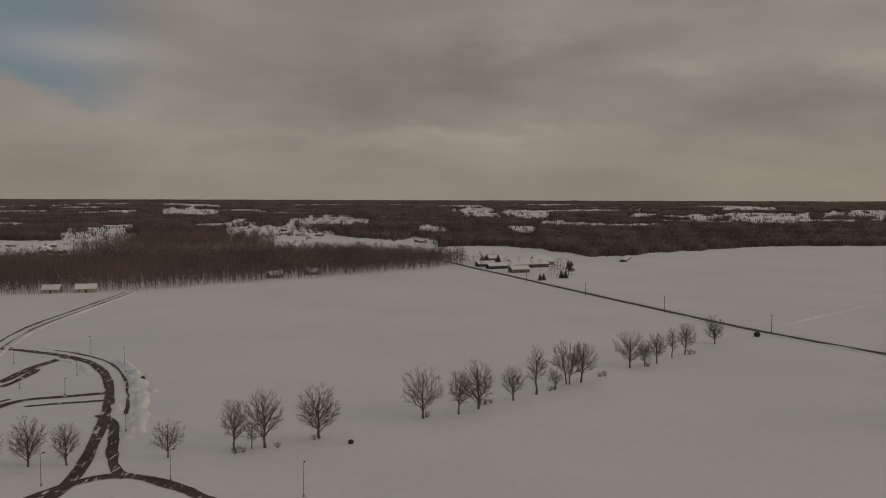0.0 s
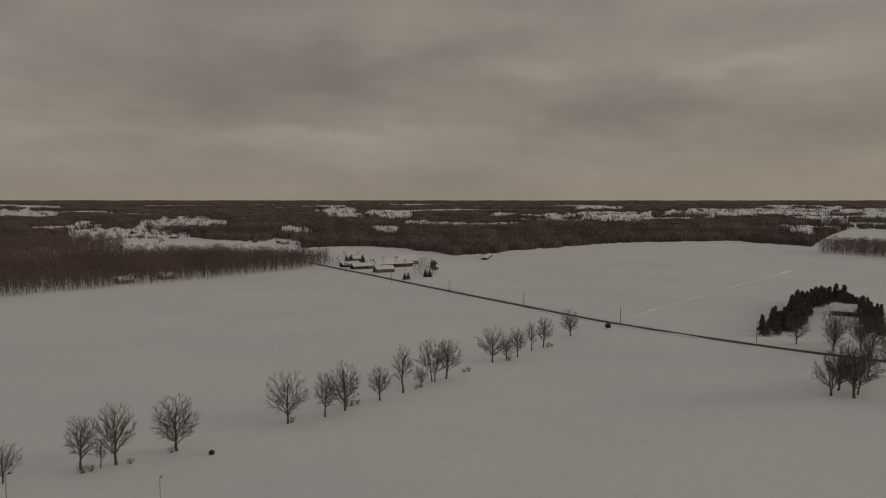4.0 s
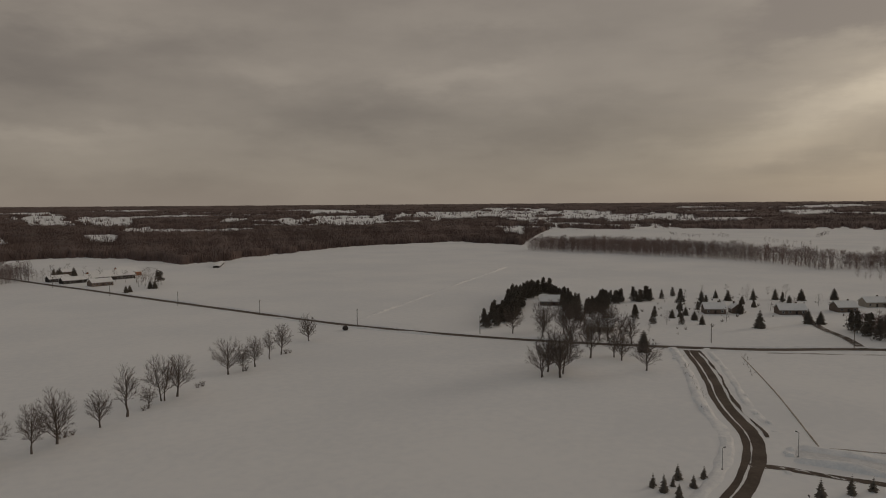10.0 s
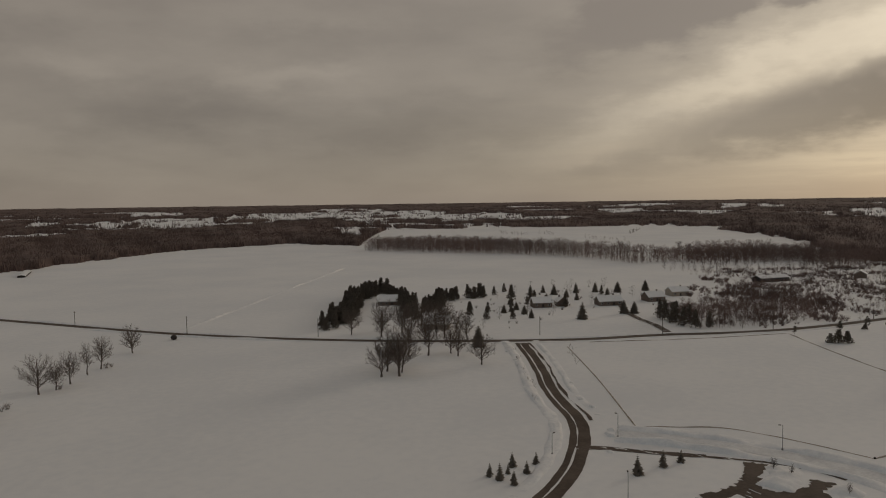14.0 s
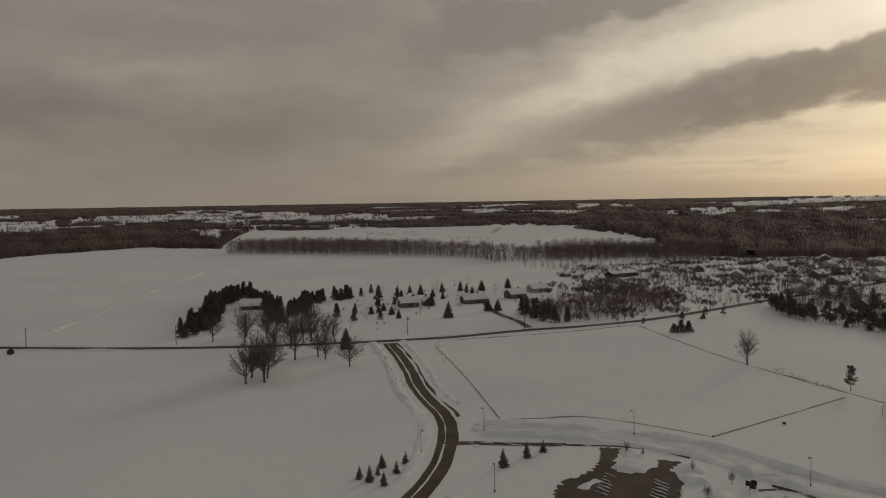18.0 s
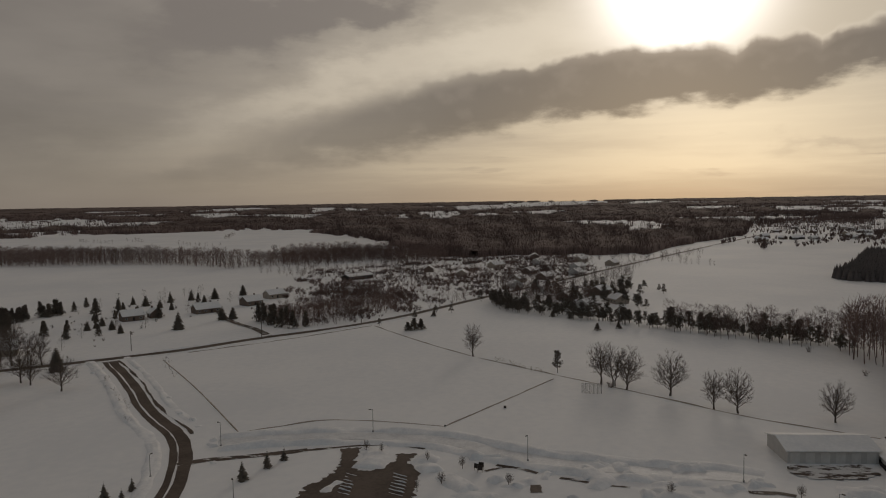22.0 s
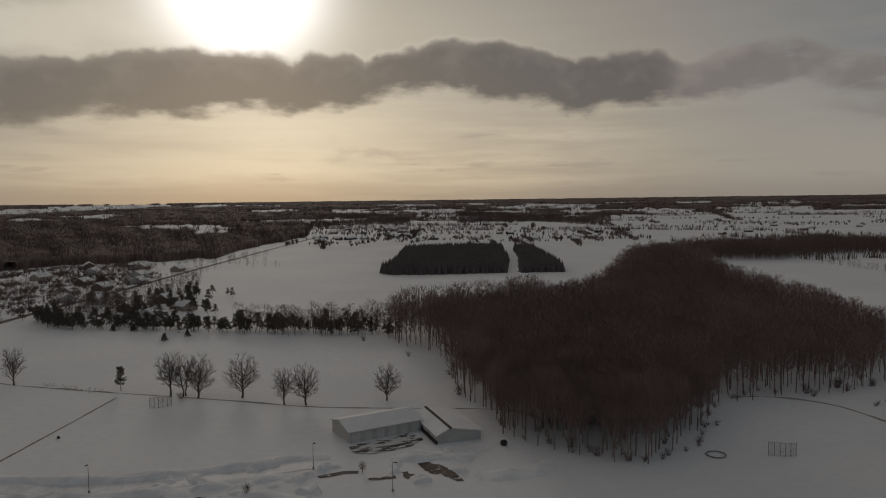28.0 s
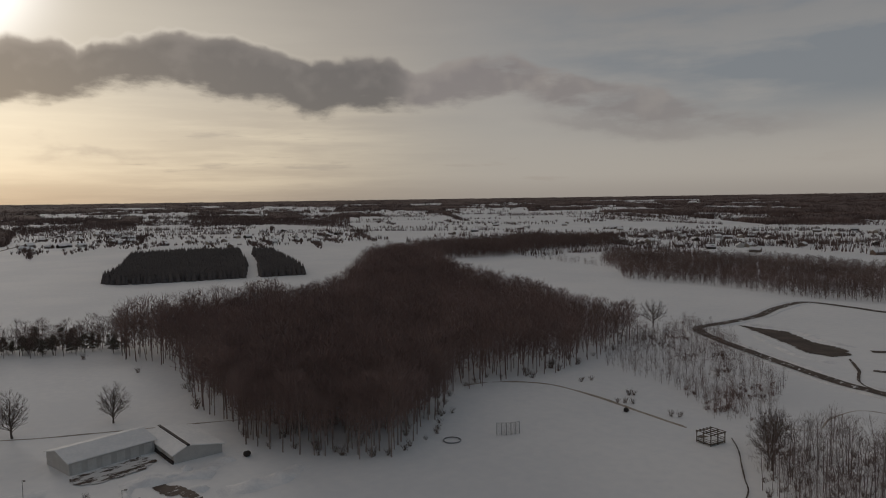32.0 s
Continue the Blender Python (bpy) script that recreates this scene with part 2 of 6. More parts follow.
# ---- materials ----
def mat(name, col, col2=None, rough=0.85, scale=1.0, grain=None, bump=0.0, metal=0.0):
    """A surface with two scales of variation: broad patches (scale) and fine grain."""
    m = bpy.data.materials.new(name)
    m.use_nodes = True
    nt = m.node_tree
    b = nt.nodes["Principled BSDF"]
    b.inputs["Roughness"].default_value, b.inputs["Metallic"].default_value = rough, metal
    b.inputs["Specular IOR Level"].default_value = 0.5 if rough < 0.65 else 0.15
    tc = node(nt, "ShaderNodeTexCoord")
    nz = node(nt, "ShaderNodeTexNoise", Scale=scale, Detail=5.0, Roughness=0.6)
    fine = node(nt, "ShaderNodeTexNoise", Scale=grain or scale * 9, Detail=3.0)
    link(nt, tc.outputs["Object"], nz.inputs["Vector"])
    link(nt, tc.outputs["Object"], fine.inputs["Vector"])
    f = calc(nt, "ADD", calc(nt, "MULTIPLY", nz.outputs[0], 0.7), calc(nt, "MULTIPLY", fine.outputs[0], 0.3))
    link(nt, blend(nt, smooth(nt, f, 0.36, 0.64), col, col2 or tuple(0.75 * c for c in col)), b.inputs["Base Color"])
    if bump:
        bp = node(nt, "ShaderNodeBump", Strength=bump, Distance=0.3)
        link(nt, f, bp.inputs["Height"])
        link(nt, bp.outputs[0], b.inputs["Normal"])
    return m


def island_mat(name, col, col2, rough=0.9):
    """Colour that changes from piece to piece of a joined mesh."""
    m = bpy.data.materials.new(name)
    m.use_nodes = True
    nt = m.node_tree
    b = nt.nodes["Principled BSDF"]
    b.inputs["Roughness"].default_value = rough
    g = node(nt, "ShaderNodeNewGeometry")
    link(nt, blend(nt, g.outputs["Random Per Island"], col, col2), b.inputs["Base Color"])
    return m


M_SNOW = mat("field_snow", (0.82, 0.81, 0.80), (0.74, 0.74, 0.745), 0.75, 0.012, 0.35, 0.25)
M_BANK = mat("ploughed_snow", (0.84, 0.83, 0.82), (0.70, 0.70, 0.71), 0.8, 0.25, 1.6, 0.6)
M_ROOF = mat("roof_snow", (0.83, 0.82, 0.81), (0.74, 0.74, 0.74), 0.75, 0.15, 1.2, 0.2)
M_ASPH = mat("wet_asphalt", (0.066, 0.049, 0.039), (0.115, 0.087, 0.070), 0.7, 0.12, 1.1, 0.3)


def patchy_asphalt(name, cut=0.60):
    """Dark wet asphalt with packed snow left on it in ragged blotches."""
    m = mat(name, (0.066, 0.049, 0.039), (0.115, 0.087, 0.070), 0.7, 0.12, 1.1, 0.3)
    nt = m.node_tree
    b = nt.nodes["Principled BSDF"]
    tc = node(nt, "ShaderNodeTexCoord")
    mp = node(nt, "ShaderNodeMapping")
    mp.inputs["Scale"].default_value, mp.inputs["Rotation"].default_value = (0.75, 0.24, 1.0), (0, 0, 0.75)
    nz = node(nt, "ShaderNodeTexNoise", Scale=1.0, Detail=6.0, Roughness=0.65)
    link(nt, tc.outputs["Object"], mp.inputs["Vector"])
    link(nt, mp.outputs[0], nz.inputs["Vector"])
    old = b.inputs["Base Color"].links[0].from_socket
    link(nt, blend(nt, smooth(nt, nz.outputs[0], cut, cut + 0.05), old, (0.66, 0.65, 0.64)), b.inputs["Base Color"])
    return m


M_PATCHY = patchy_asphalt("snow_streaked_asphalt", 0.57)
M_STREAK = patchy_asphalt("slushy_yard_asphalt", 0.455)
M_SLUSH = mat("slush", (0.56, 0.56, 0.57), (0.70, 0.70, 0.70), 0.6, 0.3, 1.5, 0.4)
M_BARK = mat("bark", (0.15, 0.122, 0.105), (0.10, 0.08, 0.068), 0.9, 0.8, 6.0)
M_TWIG = mat("twigs", (0.175, 0.142, 0.123), (0.125, 0.10, 0.088), 0.9, 0.4, 4.0)
M_WOOD = mat("forest_bark", (0.275, 0.192, 0.170), (0.18, 0.126, 0.112), 0.9, 0.05, 0.7)
M_FAR = mat("distant_woods", (0.178, 0.127, 0.113), (0.108, 0.078, 0.070), 0.95, 0.005, 0.045)
M_FARWOOD = mat("far_wood_bark", (0.225, 0.158, 0.138), (0.132, 0.094, 0.083), 0.9, 0.02, 0.5)
M_PINE = mat("pine_needles", (0.115, 0.099, 0.081), (0.18, 0.152, 0.125), 0.85, 0.5, 4.0)
M_SPRUCE = mat("spruce_needles", (0.105, 0.092, 0.088), (0.135, 0.117, 0.11), 0.9, 0.04, 0.8)
M_TRUNK = mat("forest_trunk", (0.33, 0.262, 0.232), (0.20, 0.155, 0.138), 0.9, 0.3, 2.0)
M_SAPLING = mat("sapling_bark", (0.245, 0.186, 0.17), (0.15, 0.115, 0.106), 0.9, 0.25, 2.5)
M_GRASS = mat("dry_grass", (0.30, 0.25, 0.20), (0.46, 0.41, 0.36), 0.9, 0.4, 3.0)
M_BRUSH = island_mat("brushwood", (0.13, 0.096, 0.08), (0.21, 0.165, 0.14))
M_WHITE = mat("pale_metal_siding", (0.52, 0.50, 0.47), (0.45, 0.43, 0.41), 0.6, 0.4, 5.0)
M_TAN = mat("tan_siding", (0.40, 0.34, 0.28), (0.33, 0.28, 0.23), 0.7, 0.4, 5.0)
M_BRICKY = mat("brown_siding", (0.19, 0.145, 0.12), (0.14, 0.105, 0.085), 0.8, 0.4, 5.0)
M_ORANGE = mat("rusty_red_boards", (0.42, 0.17, 0.08), (0.30, 0.13, 0.07), 0.8, 0.4, 5.0)
M_DARK = mat("dark_board", (0.06, 0.05, 0.045), (0.035, 0.03, 0.028), 0.7, 0.6, 5.0)
M_PANE = mat("window_glass", (0.03, 0.035, 0.04), (0.05, 0.05, 0.055), 0.1, 0.6, 5.0)
M_STEEL = mat("galvanised_steel", (0.30, 0.30, 0.30), (0.22, 0.22, 0.22), 0.45, 0.8, 6.0, metal=0.6)
M_POLE = mat("weathered_pole", (0.16, 0.13, 0.11), (0.10, 0.085, 0.07), 0.85, 0.8, 6.0)
M_TIMBER = mat("grey_timber", (0.20, 0.17, 0.14), (0.13, 0.11, 0.09), 0.8, 0.8, 6.0)
M_DOOR = mat("grey_door", (0.62, 0.60, 0.57), (0.55, 0.53, 0.50), 0.6, 0.8, 6.0)


# ---- mesh helpers ----
def mesh(name, verts, faces, *mats):
    me = bpy.data.meshes.new(name)
    me.from_pydata([tuple(v) for v in verts], [], [tuple(f) for f in faces])
    for m in mats:
        me.materials.append(m)
    return me


def thing(name, label, category, group="", at=None, kind=""):
    ob = new(name)
    if at:
        ob.matrix_basis = at
    return tagged(ob, label, category, group, kind)


def grid_mesh(name, P, material, closed=False):
    """A quad sheet over an array of points (n, m, 3)."""
    n, m, _ = P.shape
    i, j = np.meshgrid(np.arange(n - 1), np.arange(m - 1 + closed), indexing="ij")
    k = (j + 1) % m
    F = np.stack([i * m + j, (i + 1) * m + j, (i + 1) * m + k, i * m + k], -1).reshape(-1, 4)
    return np_mesh(name, P.reshape(-1, 3), F, material)


def np_mesh(name, V, F, *mats):
    me = bpy.data.meshes.new(name)
    V, F = np.asarray(V, np.float32), np.asarray(F, np.int32)
    k = F.shape[1]
    me.vertices.add(len(V))
    me.vertices.foreach_set("co", V.ravel())
    me.loops.add(F.size)
    me.loops.foreach_set("vertex_index", F.ravel())
    me.polygons.add(len(F))
    me.polygons.foreach_set("loop_start", np.arange(0, F.size, k, dtype=np.int32))
    me.update(calc_edges=True)
    for m in mats:
        me.materials.append(m)
    return me


def spline(pts, step=4.0):
    """A smooth line through the points, as an array of places about step apart."""
    p = np.array(pts, float)
    p = np.vstack([2 * p[0] - p[1], p, 2 * p[-1] - p[-2]])
    out = []
    for a, b, c, d in zip(p[:-3], p[1:-2], p[2:-1], p[3:]):
        n = max(2, int(np.hypot(*(c - b)) / step))
        t = np.linspace(0, 1, n, endpoint=False)[:, None]
        out.append(0.5 * (2 * b + (c - a) * t + (2 * a - 5 * b + 4 * c - d) * t ** 2 + (3 * b - a - 3 * c + d) * t ** 3))
    out.append(p[-2:-1])
    return np.vstack(out)


def ribbon(name, line, width, z, material, wob=0.0, shift=0.0):
    """A strip of ground along a line; its edges wander by wob."""
    L = np.asarray(line)
    d = np.gradient(L, axis=0)
    n = np.stack([d[:, 1], -d[:, 0]], 1) / np.hypot(d[:, 0], d[:, 1])[:, None]
    rng = np.random.default_rng(len(L))
    k = np.ones(5) / 5
    e = [np.convolve(rng.normal(0, wob, len(L) + 4), k, "valid") for _ in (0, 1)]
    a = L + n * (shift - width / 2 + e[0])[:, None]
    b = L + n * (shift + width / 2 + e[1])[:, None]
    P = np.stack([np.column_stack([q, rise(q[:, 0], q[:, 1]) + z]) for q in (a, b)], 1)
    return grid_mesh(name, P, material)


import itertools
from mathutils.geometry import tessellate_polygon


def part(name, V, F, material, parent, label=""):
    """One mesh part under a thing; V, F in the thing's own metres."""
    ob = new(name, mesh(name, V, F, material))
    ob.parent = parent
    if label:
        ob["label"] = label
    return ob


def box(x0, x1, y0, y1, z0, z1, ch=0.0):
    """A box, with its upright edges chamfered by ch."""
    c = min(ch, (x1 - x0) / 3, (y1 - y0) / 3)
    ring = [(x0 + c, y0), (x1 - c, y0), (x1, y0 + c), (x1, y1 - c), (x1 - c, y1), (x0 + c, y1), (x0, y1 - c), (x0, y0 + c)] if c else [(x0, y0), (x1, y0), (x1, y1), (x0, y1)]
    n = len(ring)
    V = [(x, y, z0) for x, y in ring] + [(x, y, z1) for x, y in ring]
    F = [tuple(range(n))[::-1], tuple(range(n, 2 * n))] + [(i, (i + 1) % n, n + (i + 1) % n, n + i) for i in range(n)]
    return V, F


def join(*pieces):
    V, F = [], []
    for v, f in pieces:
        k = len(V)
        V += [tuple(p) for p in v]
        F += [tuple(i + k for i in q) for q in f]
    return V, F


def prism(r0, r1, z0, z1, n=8, x=0.0, y=0.0):
    """An upright tapered post."""
    a = [2 * math.pi * i / n for i in range(n)]
    V = [(x + r0 * math.cos(t), y + r0 * math.sin(t), z0) for t in a] + [(x + r1 * math.cos(t), y + r1 * math.sin(t), z1) for t in a]
    F = [tuple(range(n))[::-1], tuple(range(n, 2 * n))] + [(i, (i + 1) % n, n + (i + 1) % n, n + i) for i in range(n)]
    return V, F


def bar(p, q, r, n=5):
    """A round bar from p to q."""
    V, F = segs_mesh("", [[*p, r, *q, r]], sides=n)
    V, F = [tuple(v) for v in V], [tuple(int(i) for i in f) for f in F]
    return V, F + [tuple(range(n))[::-1], tuple(range(n, 2 * n))]


def segs_mesh(name, S, sides=3):
    """Tapered limbs. S: rows of x0 y0 z0 r0 x1 y1 z1 r1. Returns places and quads."""
    S = np.asarray(S, float)
    p0, r0, p1, r1 = S[:, :3], S[:, 3], S[:, 4:7], S[:, 7]
    d = p1 - p0
    d = d / (np.linalg.norm(d, axis=1)[:, None] + 1e-9)
    ref = np.where(np.abs(d[:, 2:3]) < 0.9, [[0, 0, 1.0]], [[1.0, 0, 0]])
    u = np.cross(d, ref)
    u /= np.linalg.norm(u, axis=1)[:, None]
    v = np.cross(d, u)
    ang = np.arange(sides) * 2 * math.pi / sides
    ring = u[:, None] * np.cos(ang)[None, :, None] + v[:, None] * np.sin(ang)[None, :, None]
    A, B = p0[:, None] + ring * r0[:, None, None], p1[:, None] + ring * r1[:, None, None]
    V = np.concatenate([A, B], 1).reshape(-1, 3)
    base = np.arange(len(S))[:, None, None] * 2 * sides
    j = np.arange(sides)
    f = np.stack([j, (j + 1) % sides, sides + (j + 1) % sides, sides + j], 1)
    return V, (base + f[None]).reshape(-1, 4)


# ---- ground ----
rr = np.concatenate([[0.02], np.geomspace(20, 4950, 190)])
aa = np.radians(np.arange(0, 360, 0.75))
X, Y = rr[:, None] * np.sin(aa), rr[:, None] * np.cos(aa)
tagged(new("ground", grid_mesh("ground", np.stack([X, Y, rise(X, Y)], -1), M_SNOW, True)), "snow-covered farm fields reaching the horizon", "ground", kind="structure")


def inside(poly, x, y):
    """Which of the points lie within a closed outline."""
    p = np.asarray(poly, float)
    hit = np.zeros(np.shape(x), bool)
    for (x0, y0), (x1, y1) in zip(p, np.roll(p, -1, 0)):
        c = (y0 > y) != (y1 > y)
        hit ^= c & (x < (x1 - x0) * (y - y0) / (y1 - y0 + 1e-12) + x0)
    return hit


def fill(poly, spacing, seed):
    """Scattered places within an outline, about spacing apart."""
    rng = np.random.default_rng(seed)
    p = np.asarray(poly, float)
    (x0, y0), (x1, y1) = p.min(0), p.max(0)
    gx, gy = np.meshgrid(np.arange(x0, x1, spacing), np.arange(y0, y1, spacing))
    q = np.stack([gx.ravel(), gy.ravel()], 1) + rng.uniform(-0.5, 0.5, (gx.size, 2)) * spacing
    return q[inside(poly, q[:, 0], q[:, 1])]


LAYER = itertools.count(1)


def road(line, width, label, z=0.03, wob=0.15, shift=0.0, material=None, name="road"):
    z = z + 0.004 * next(LAYER)
    return tagged(new(name, ribbon(name, line, width, z, material or M_PATCHY, wob, shift)), label, "road", kind="structure")


def bank(line, width, height, seed, label="bank of ploughed snow beside the road", shift=0.0, material=None, name="snow_bank", lumps=0.45):
    """A lumpy ridge along a line."""
    L = np.asarray(line)
    d = np.gradient(L, axis=0)
    n = np.stack([d[:, 1], -d[:, 0]], 1) / (np.hypot(d[:, 0], d[:, 1])[:, None] + 1e-9)
    rng = np.random.default_rng(seed)
    us = np.linspace(-1, 1, 9)
    prof = np.clip(1 - us ** 2, 0, 1) ** 0.8
    soft = lambda a: (a + np.roll(a, 1, 0) + np.roll(a, -1, 0)) / 3
    w = soft(soft(rng.normal(1, 0.3, (len(L), 9))))
    w[:, 0] = w[:, -1] = 1
    amp = 1 + lumps * 2.0 * soft(soft(rng.normal(0, 1, (len(L), 1))))
    amp[0] = amp[-1] = 0.05
    wid = width / 2 * (1 + 0.5 * lumps * soft(soft(rng.normal(0, 1, (len(L), 1)))))
    q = L[:, None, :] + n[:, None, :] * (shift + us[None, :] * wid)[:, :, None]
    z = rise(q[..., 0], q[..., 1]) + np.clip(prof[None] * amp * w, 0, 3) * height - 0.02
    me = grid_mesh(name, np.concatenate([q, z[..., None]], -1), material or M_BANK)
    me.polygons.foreach_set("use_smooth", [True] * len(me.polygons))
    return tagged(new(name, me), label, "snow bank" if name == "snow_bank" else "grass", kind="stuff")


def patch(outline, label, seed, jag=0.5, material=None, z=0.03, step=0.8, name="pavement"):
    """A flat patch of bared ground with a ragged edge."""
    p = np.asarray(outline, float)
    rng = np.random.default_rng(seed)
    z = z + 0.004 * next(LAYER)
    pts = []
    for a, b in zip(p, np.roll(p, -1, 0)):
        n = max(1, int(np.hypot(*(b - a)) / step))
        side = np.array([b[1] - a[1], a[0] - b[0]]) / (np.hypot(*(b - a)) + 1e-9)
        for i in range(n):
            pts.append(a + (b - a) * i / n + side * rng.normal(0, jag) * (0 < i))
    V = [(x, y, z) for x, y in pts]
    F = []
    for t in tessellate_polygon([[Vector(v) for v in V]]):
        (ax, ay), (bx, by), (cx, cy) = (V[i][:2] for i in t)
        F.append(tuple(t) if (bx - ax) * (cy - ay) > (by - ay) * (cx - ax) else tuple(t)[::-1])
    return tagged(new(name, mesh(name, V, F, material or M_PATCHY)), label, "pavement", kind="structure")


# the country road, with a thin ridge of snow on either side
MAIN = spline([(-53, 900), (26, 666), (57, 582), (87, 497), (119, 410), (148, 335), (180, 277), (214, 230), (259, 183), (293, 160), (327, 133), (368, 111), (448, 82), (529, 50), (620, 17), (730, -23), (841, -65), (1134, -176), (1510, -325)], 5)
road(MAIN, 5.0, "narrow ploughed country road of dark wet asphalt", material=M_ASPH)
for s, k in ((-4.2, 1), (4.2, 2)):
    bank(MAIN, 2.6, 0.35, k, "low ridge of ploughed snow along the country road", s)

# the access road that bends past the young conifers: two bared lanes and a snowy middle
ACCESS = spline([(244, 198), (231.3, 184.1), (220.4, 172.1), (203.5, 155), (188.6, 140.9), (175.7, 126.8), (166.8, 115.8), (156.8, 106.7), (145.9, 99.6), (132, 92.4), (117.1, 87.2), (94.4, 82.7), (59.8, 86.1)], 1.5)
road(ACCESS, 1.7, "access road half cleared of snow, dark lane", shift=2.0, wob=0.2, material=M_ASPH)
road(ACCESS, 3.0, "access road half cleared of snow, dark lane", shift=-0.8, wob=0.22, material=M_ASPH)
road(ACCESS[:76], 0.6, "bared asphalt rut of the access road", shift=-3.6, wob=0.5, z=0.064, material=M_ASPH)
bank(ACCESS, 3.4, 0.45, 3, shift=6.5)
bank(ACCESS[:68], 2.6, 0.3, 4, shift=-7.0)

# the side drive, the bared car park and the ring of ploughed snow round it
DRIVE = spline([(144.9, 100.1), (148.9, 95.7), (151.9, 89.9), (155.9, 82.1), (159.9, 75.4), (163.9, 67.6), (167, 59.9), (168.1, 52.1), (167.2, 46.2)], 1.2)
road(DRIVE[:24], 2.6, "side drive cleared to dark asphalt", wob=0.35)
road(DRIVE[20:], 1.2, "thin bared rut of the side drive", wob=0.25)
SNOWY = spline([(160.8, 98.9), (166.8, 87.3), (171.9, 69.8), (174, 55.2), (173.2, 41.4), (167.4, 27.6), (163.7, 13.8), (162.2, -3.8), (162.7, -21.4), (160.9, -29.3)], 1.5)
road(SNOWY, 5.5, "snow-packed drive left unploughed", wob=0.4, material=M_SLUSH)
bank(SNOWY, 5.0, 0.7, 5, "broad bank of ploughed snow round the car park", lumps=0.3, shift=-5.4)
bank(SNOWY, 4.0, 0.7, 6, "ridge of ploughed snow by the car park", shift=4.8)
LOT = [(163, 66.6), (165, 61.8), (157, 60.6), (151.1, 58.5), (150.1, 54.6), (153.1, 52.7), (158.1, 50.8), (162.1, 51.9), (163.1, 47.1), (157.1, 47.9), (152.2, 42.9), (146.2, 42.7), (137.3, 40.6), (125.3, 42.2), (123.1, 59.8), (135.1, 65), (140, 65.1), (143, 63.2), (150, 62.4), (156, 63.5)]
patch(LOT, "car park of dark asphalt partly cleared of snow", 1, 0.4, material=M_ASPH, step=0.6)
bank(spline([(165.5, 59.3), (162, 57.3), (157.1, 55.9), (151.6, 55.6)], 0.6), 7.6, 0.9, 7, "island of heaped snow in the car park", lumps=0.25)
bank(spline([(143.6, 58.8), (139.1, 60), (133.1, 59)], 0.6), 2.2, 0.22, 8, "streak of packed snow on the car park", lumps=0.8)
bank(spline([(162.2, 44.1), (157.2, 44), (152.3, 40.4)], 0.6), 6.0, 1.0, 9, "heap of ploughed snow beside the car park", lumps=0.3)
bank(spline([(151.3, 38), (147.3, 34), (143.4, 29.9)], 0.8), 6.0, 0.9, 10, "heap of ploughed snow beside the car park", lumps=0.3)
for k in range(7):
    x, y = 150.1 - 1.7 * k, 49.2 - 0.35 * k
    bank(spline([(x, y), (x - 0.9, y - 2.0), (x - 1.6, y - 4.2)], 0.5), 0.22, 0.2, 90 + k, "thin line of snow left along a parking bay")
    bank(spline([(x - 2, y + 10.5), (x - 2.6, y + 9.0), (x - 3.2, y + 7.0)], 0.5), 0.22, 0.2, 100 + k, "thin line of snow left along a parking bay")
for k, pts in enumerate(([(159.5, 27.4), (158.5, 22.5), (156.6, 17.6)], [(155.4, 29.3), (157.5, 26.4), (159.5, 23.5)], [(154.7, 12.6), (152.9, 4.8), (152.1, -2.1)], [(149.6, 17.4), (145.7, 16.3)], [(154.8, -25.5), (155, -31.4), (154.1, -34.4)], [(149.1, -35.5), (148.4, -41.4)], [(162.5, 23.6), (161.1, 20.1)])):
    road(spline(pts, 0.7), (1.4, 1.0, 1.0, 2.4, 1.6, 1.4, 0.8)[k], "bared streak of dark asphalt in the snow", wob=0.4)
patch([(154.1, -48.2), (154.2, -51.1), (150.8, -53.2), (145.8, -54.3), (140.9, -54.4), (141.3, -52.9), (145.7, -51.3), (149.6, -48.3)], "bared patch of brown asphalt in the snow", 2, 0.3)
patch([(150.4, -43.3), (148.5, -45.4), (144.5, -46.4), (146.4, -43.4)], "bared patch of brown asphalt in the snow", 3, 0.4)
for k, pts in enumerate(([(159.4, -43.1), (156.8, -55), (152.1, -61)], [(159.9, 7.9), (155, 3.8), (149.9, 5.7)], [(150.3, -8), (146.5, -15.9), (140.7, -22)], [(142, -57.4), (140.4, -69.2), (144.8, -79)])):
    bank(spline(pts, 1.0), 6.0, 0.8, 20 + k, "heap of ploughed snow beside the yard")

rng = np.random.default_rng(19)
for k in range(46):
    x, y = rng.uniform(139, 167), rng.uniform(-78, 34)
    if 160 < x and -68 < y < -36 or y < -62 and x < 150:
        continue
    a, n = rng.uniform(0, 3.1), rng.uniform(1.2, 4.2)
    bank(spline([(x - n * math.cos(a), y - n * math.sin(a)), (x, y + rng.normal(0, 0.5)), (x + n * math.cos(a), y + n * math.sin(a))], 0.6), rng.uniform(2.0, 4.8), rng.uniform(0.25, 0.8), 200 + k, "lump of ploughed snow in the yard", lumps=0.5)
for k in range(26):
    q = ACCESS[int(rng.uniform(0, len(ACCESS) - 8))] + rng.normal(0, 0.6, 2)
    e = rng.choice([-7.6, 7.4])
    a = rng.uniform(0, 3.1)
    q = q + np.array([0.74, -0.67]) * e
    bank(spline([q - np.array([math.cos(a), math.sin(a)]), q, q + np.array([math.cos(a), math.sin(a)])], 0.5), rng.uniform(1.4, 2.6), rng.uniform(0.2, 0.5), 260 + k, "lump of ploughed snow by the access road", lumps=0.5)

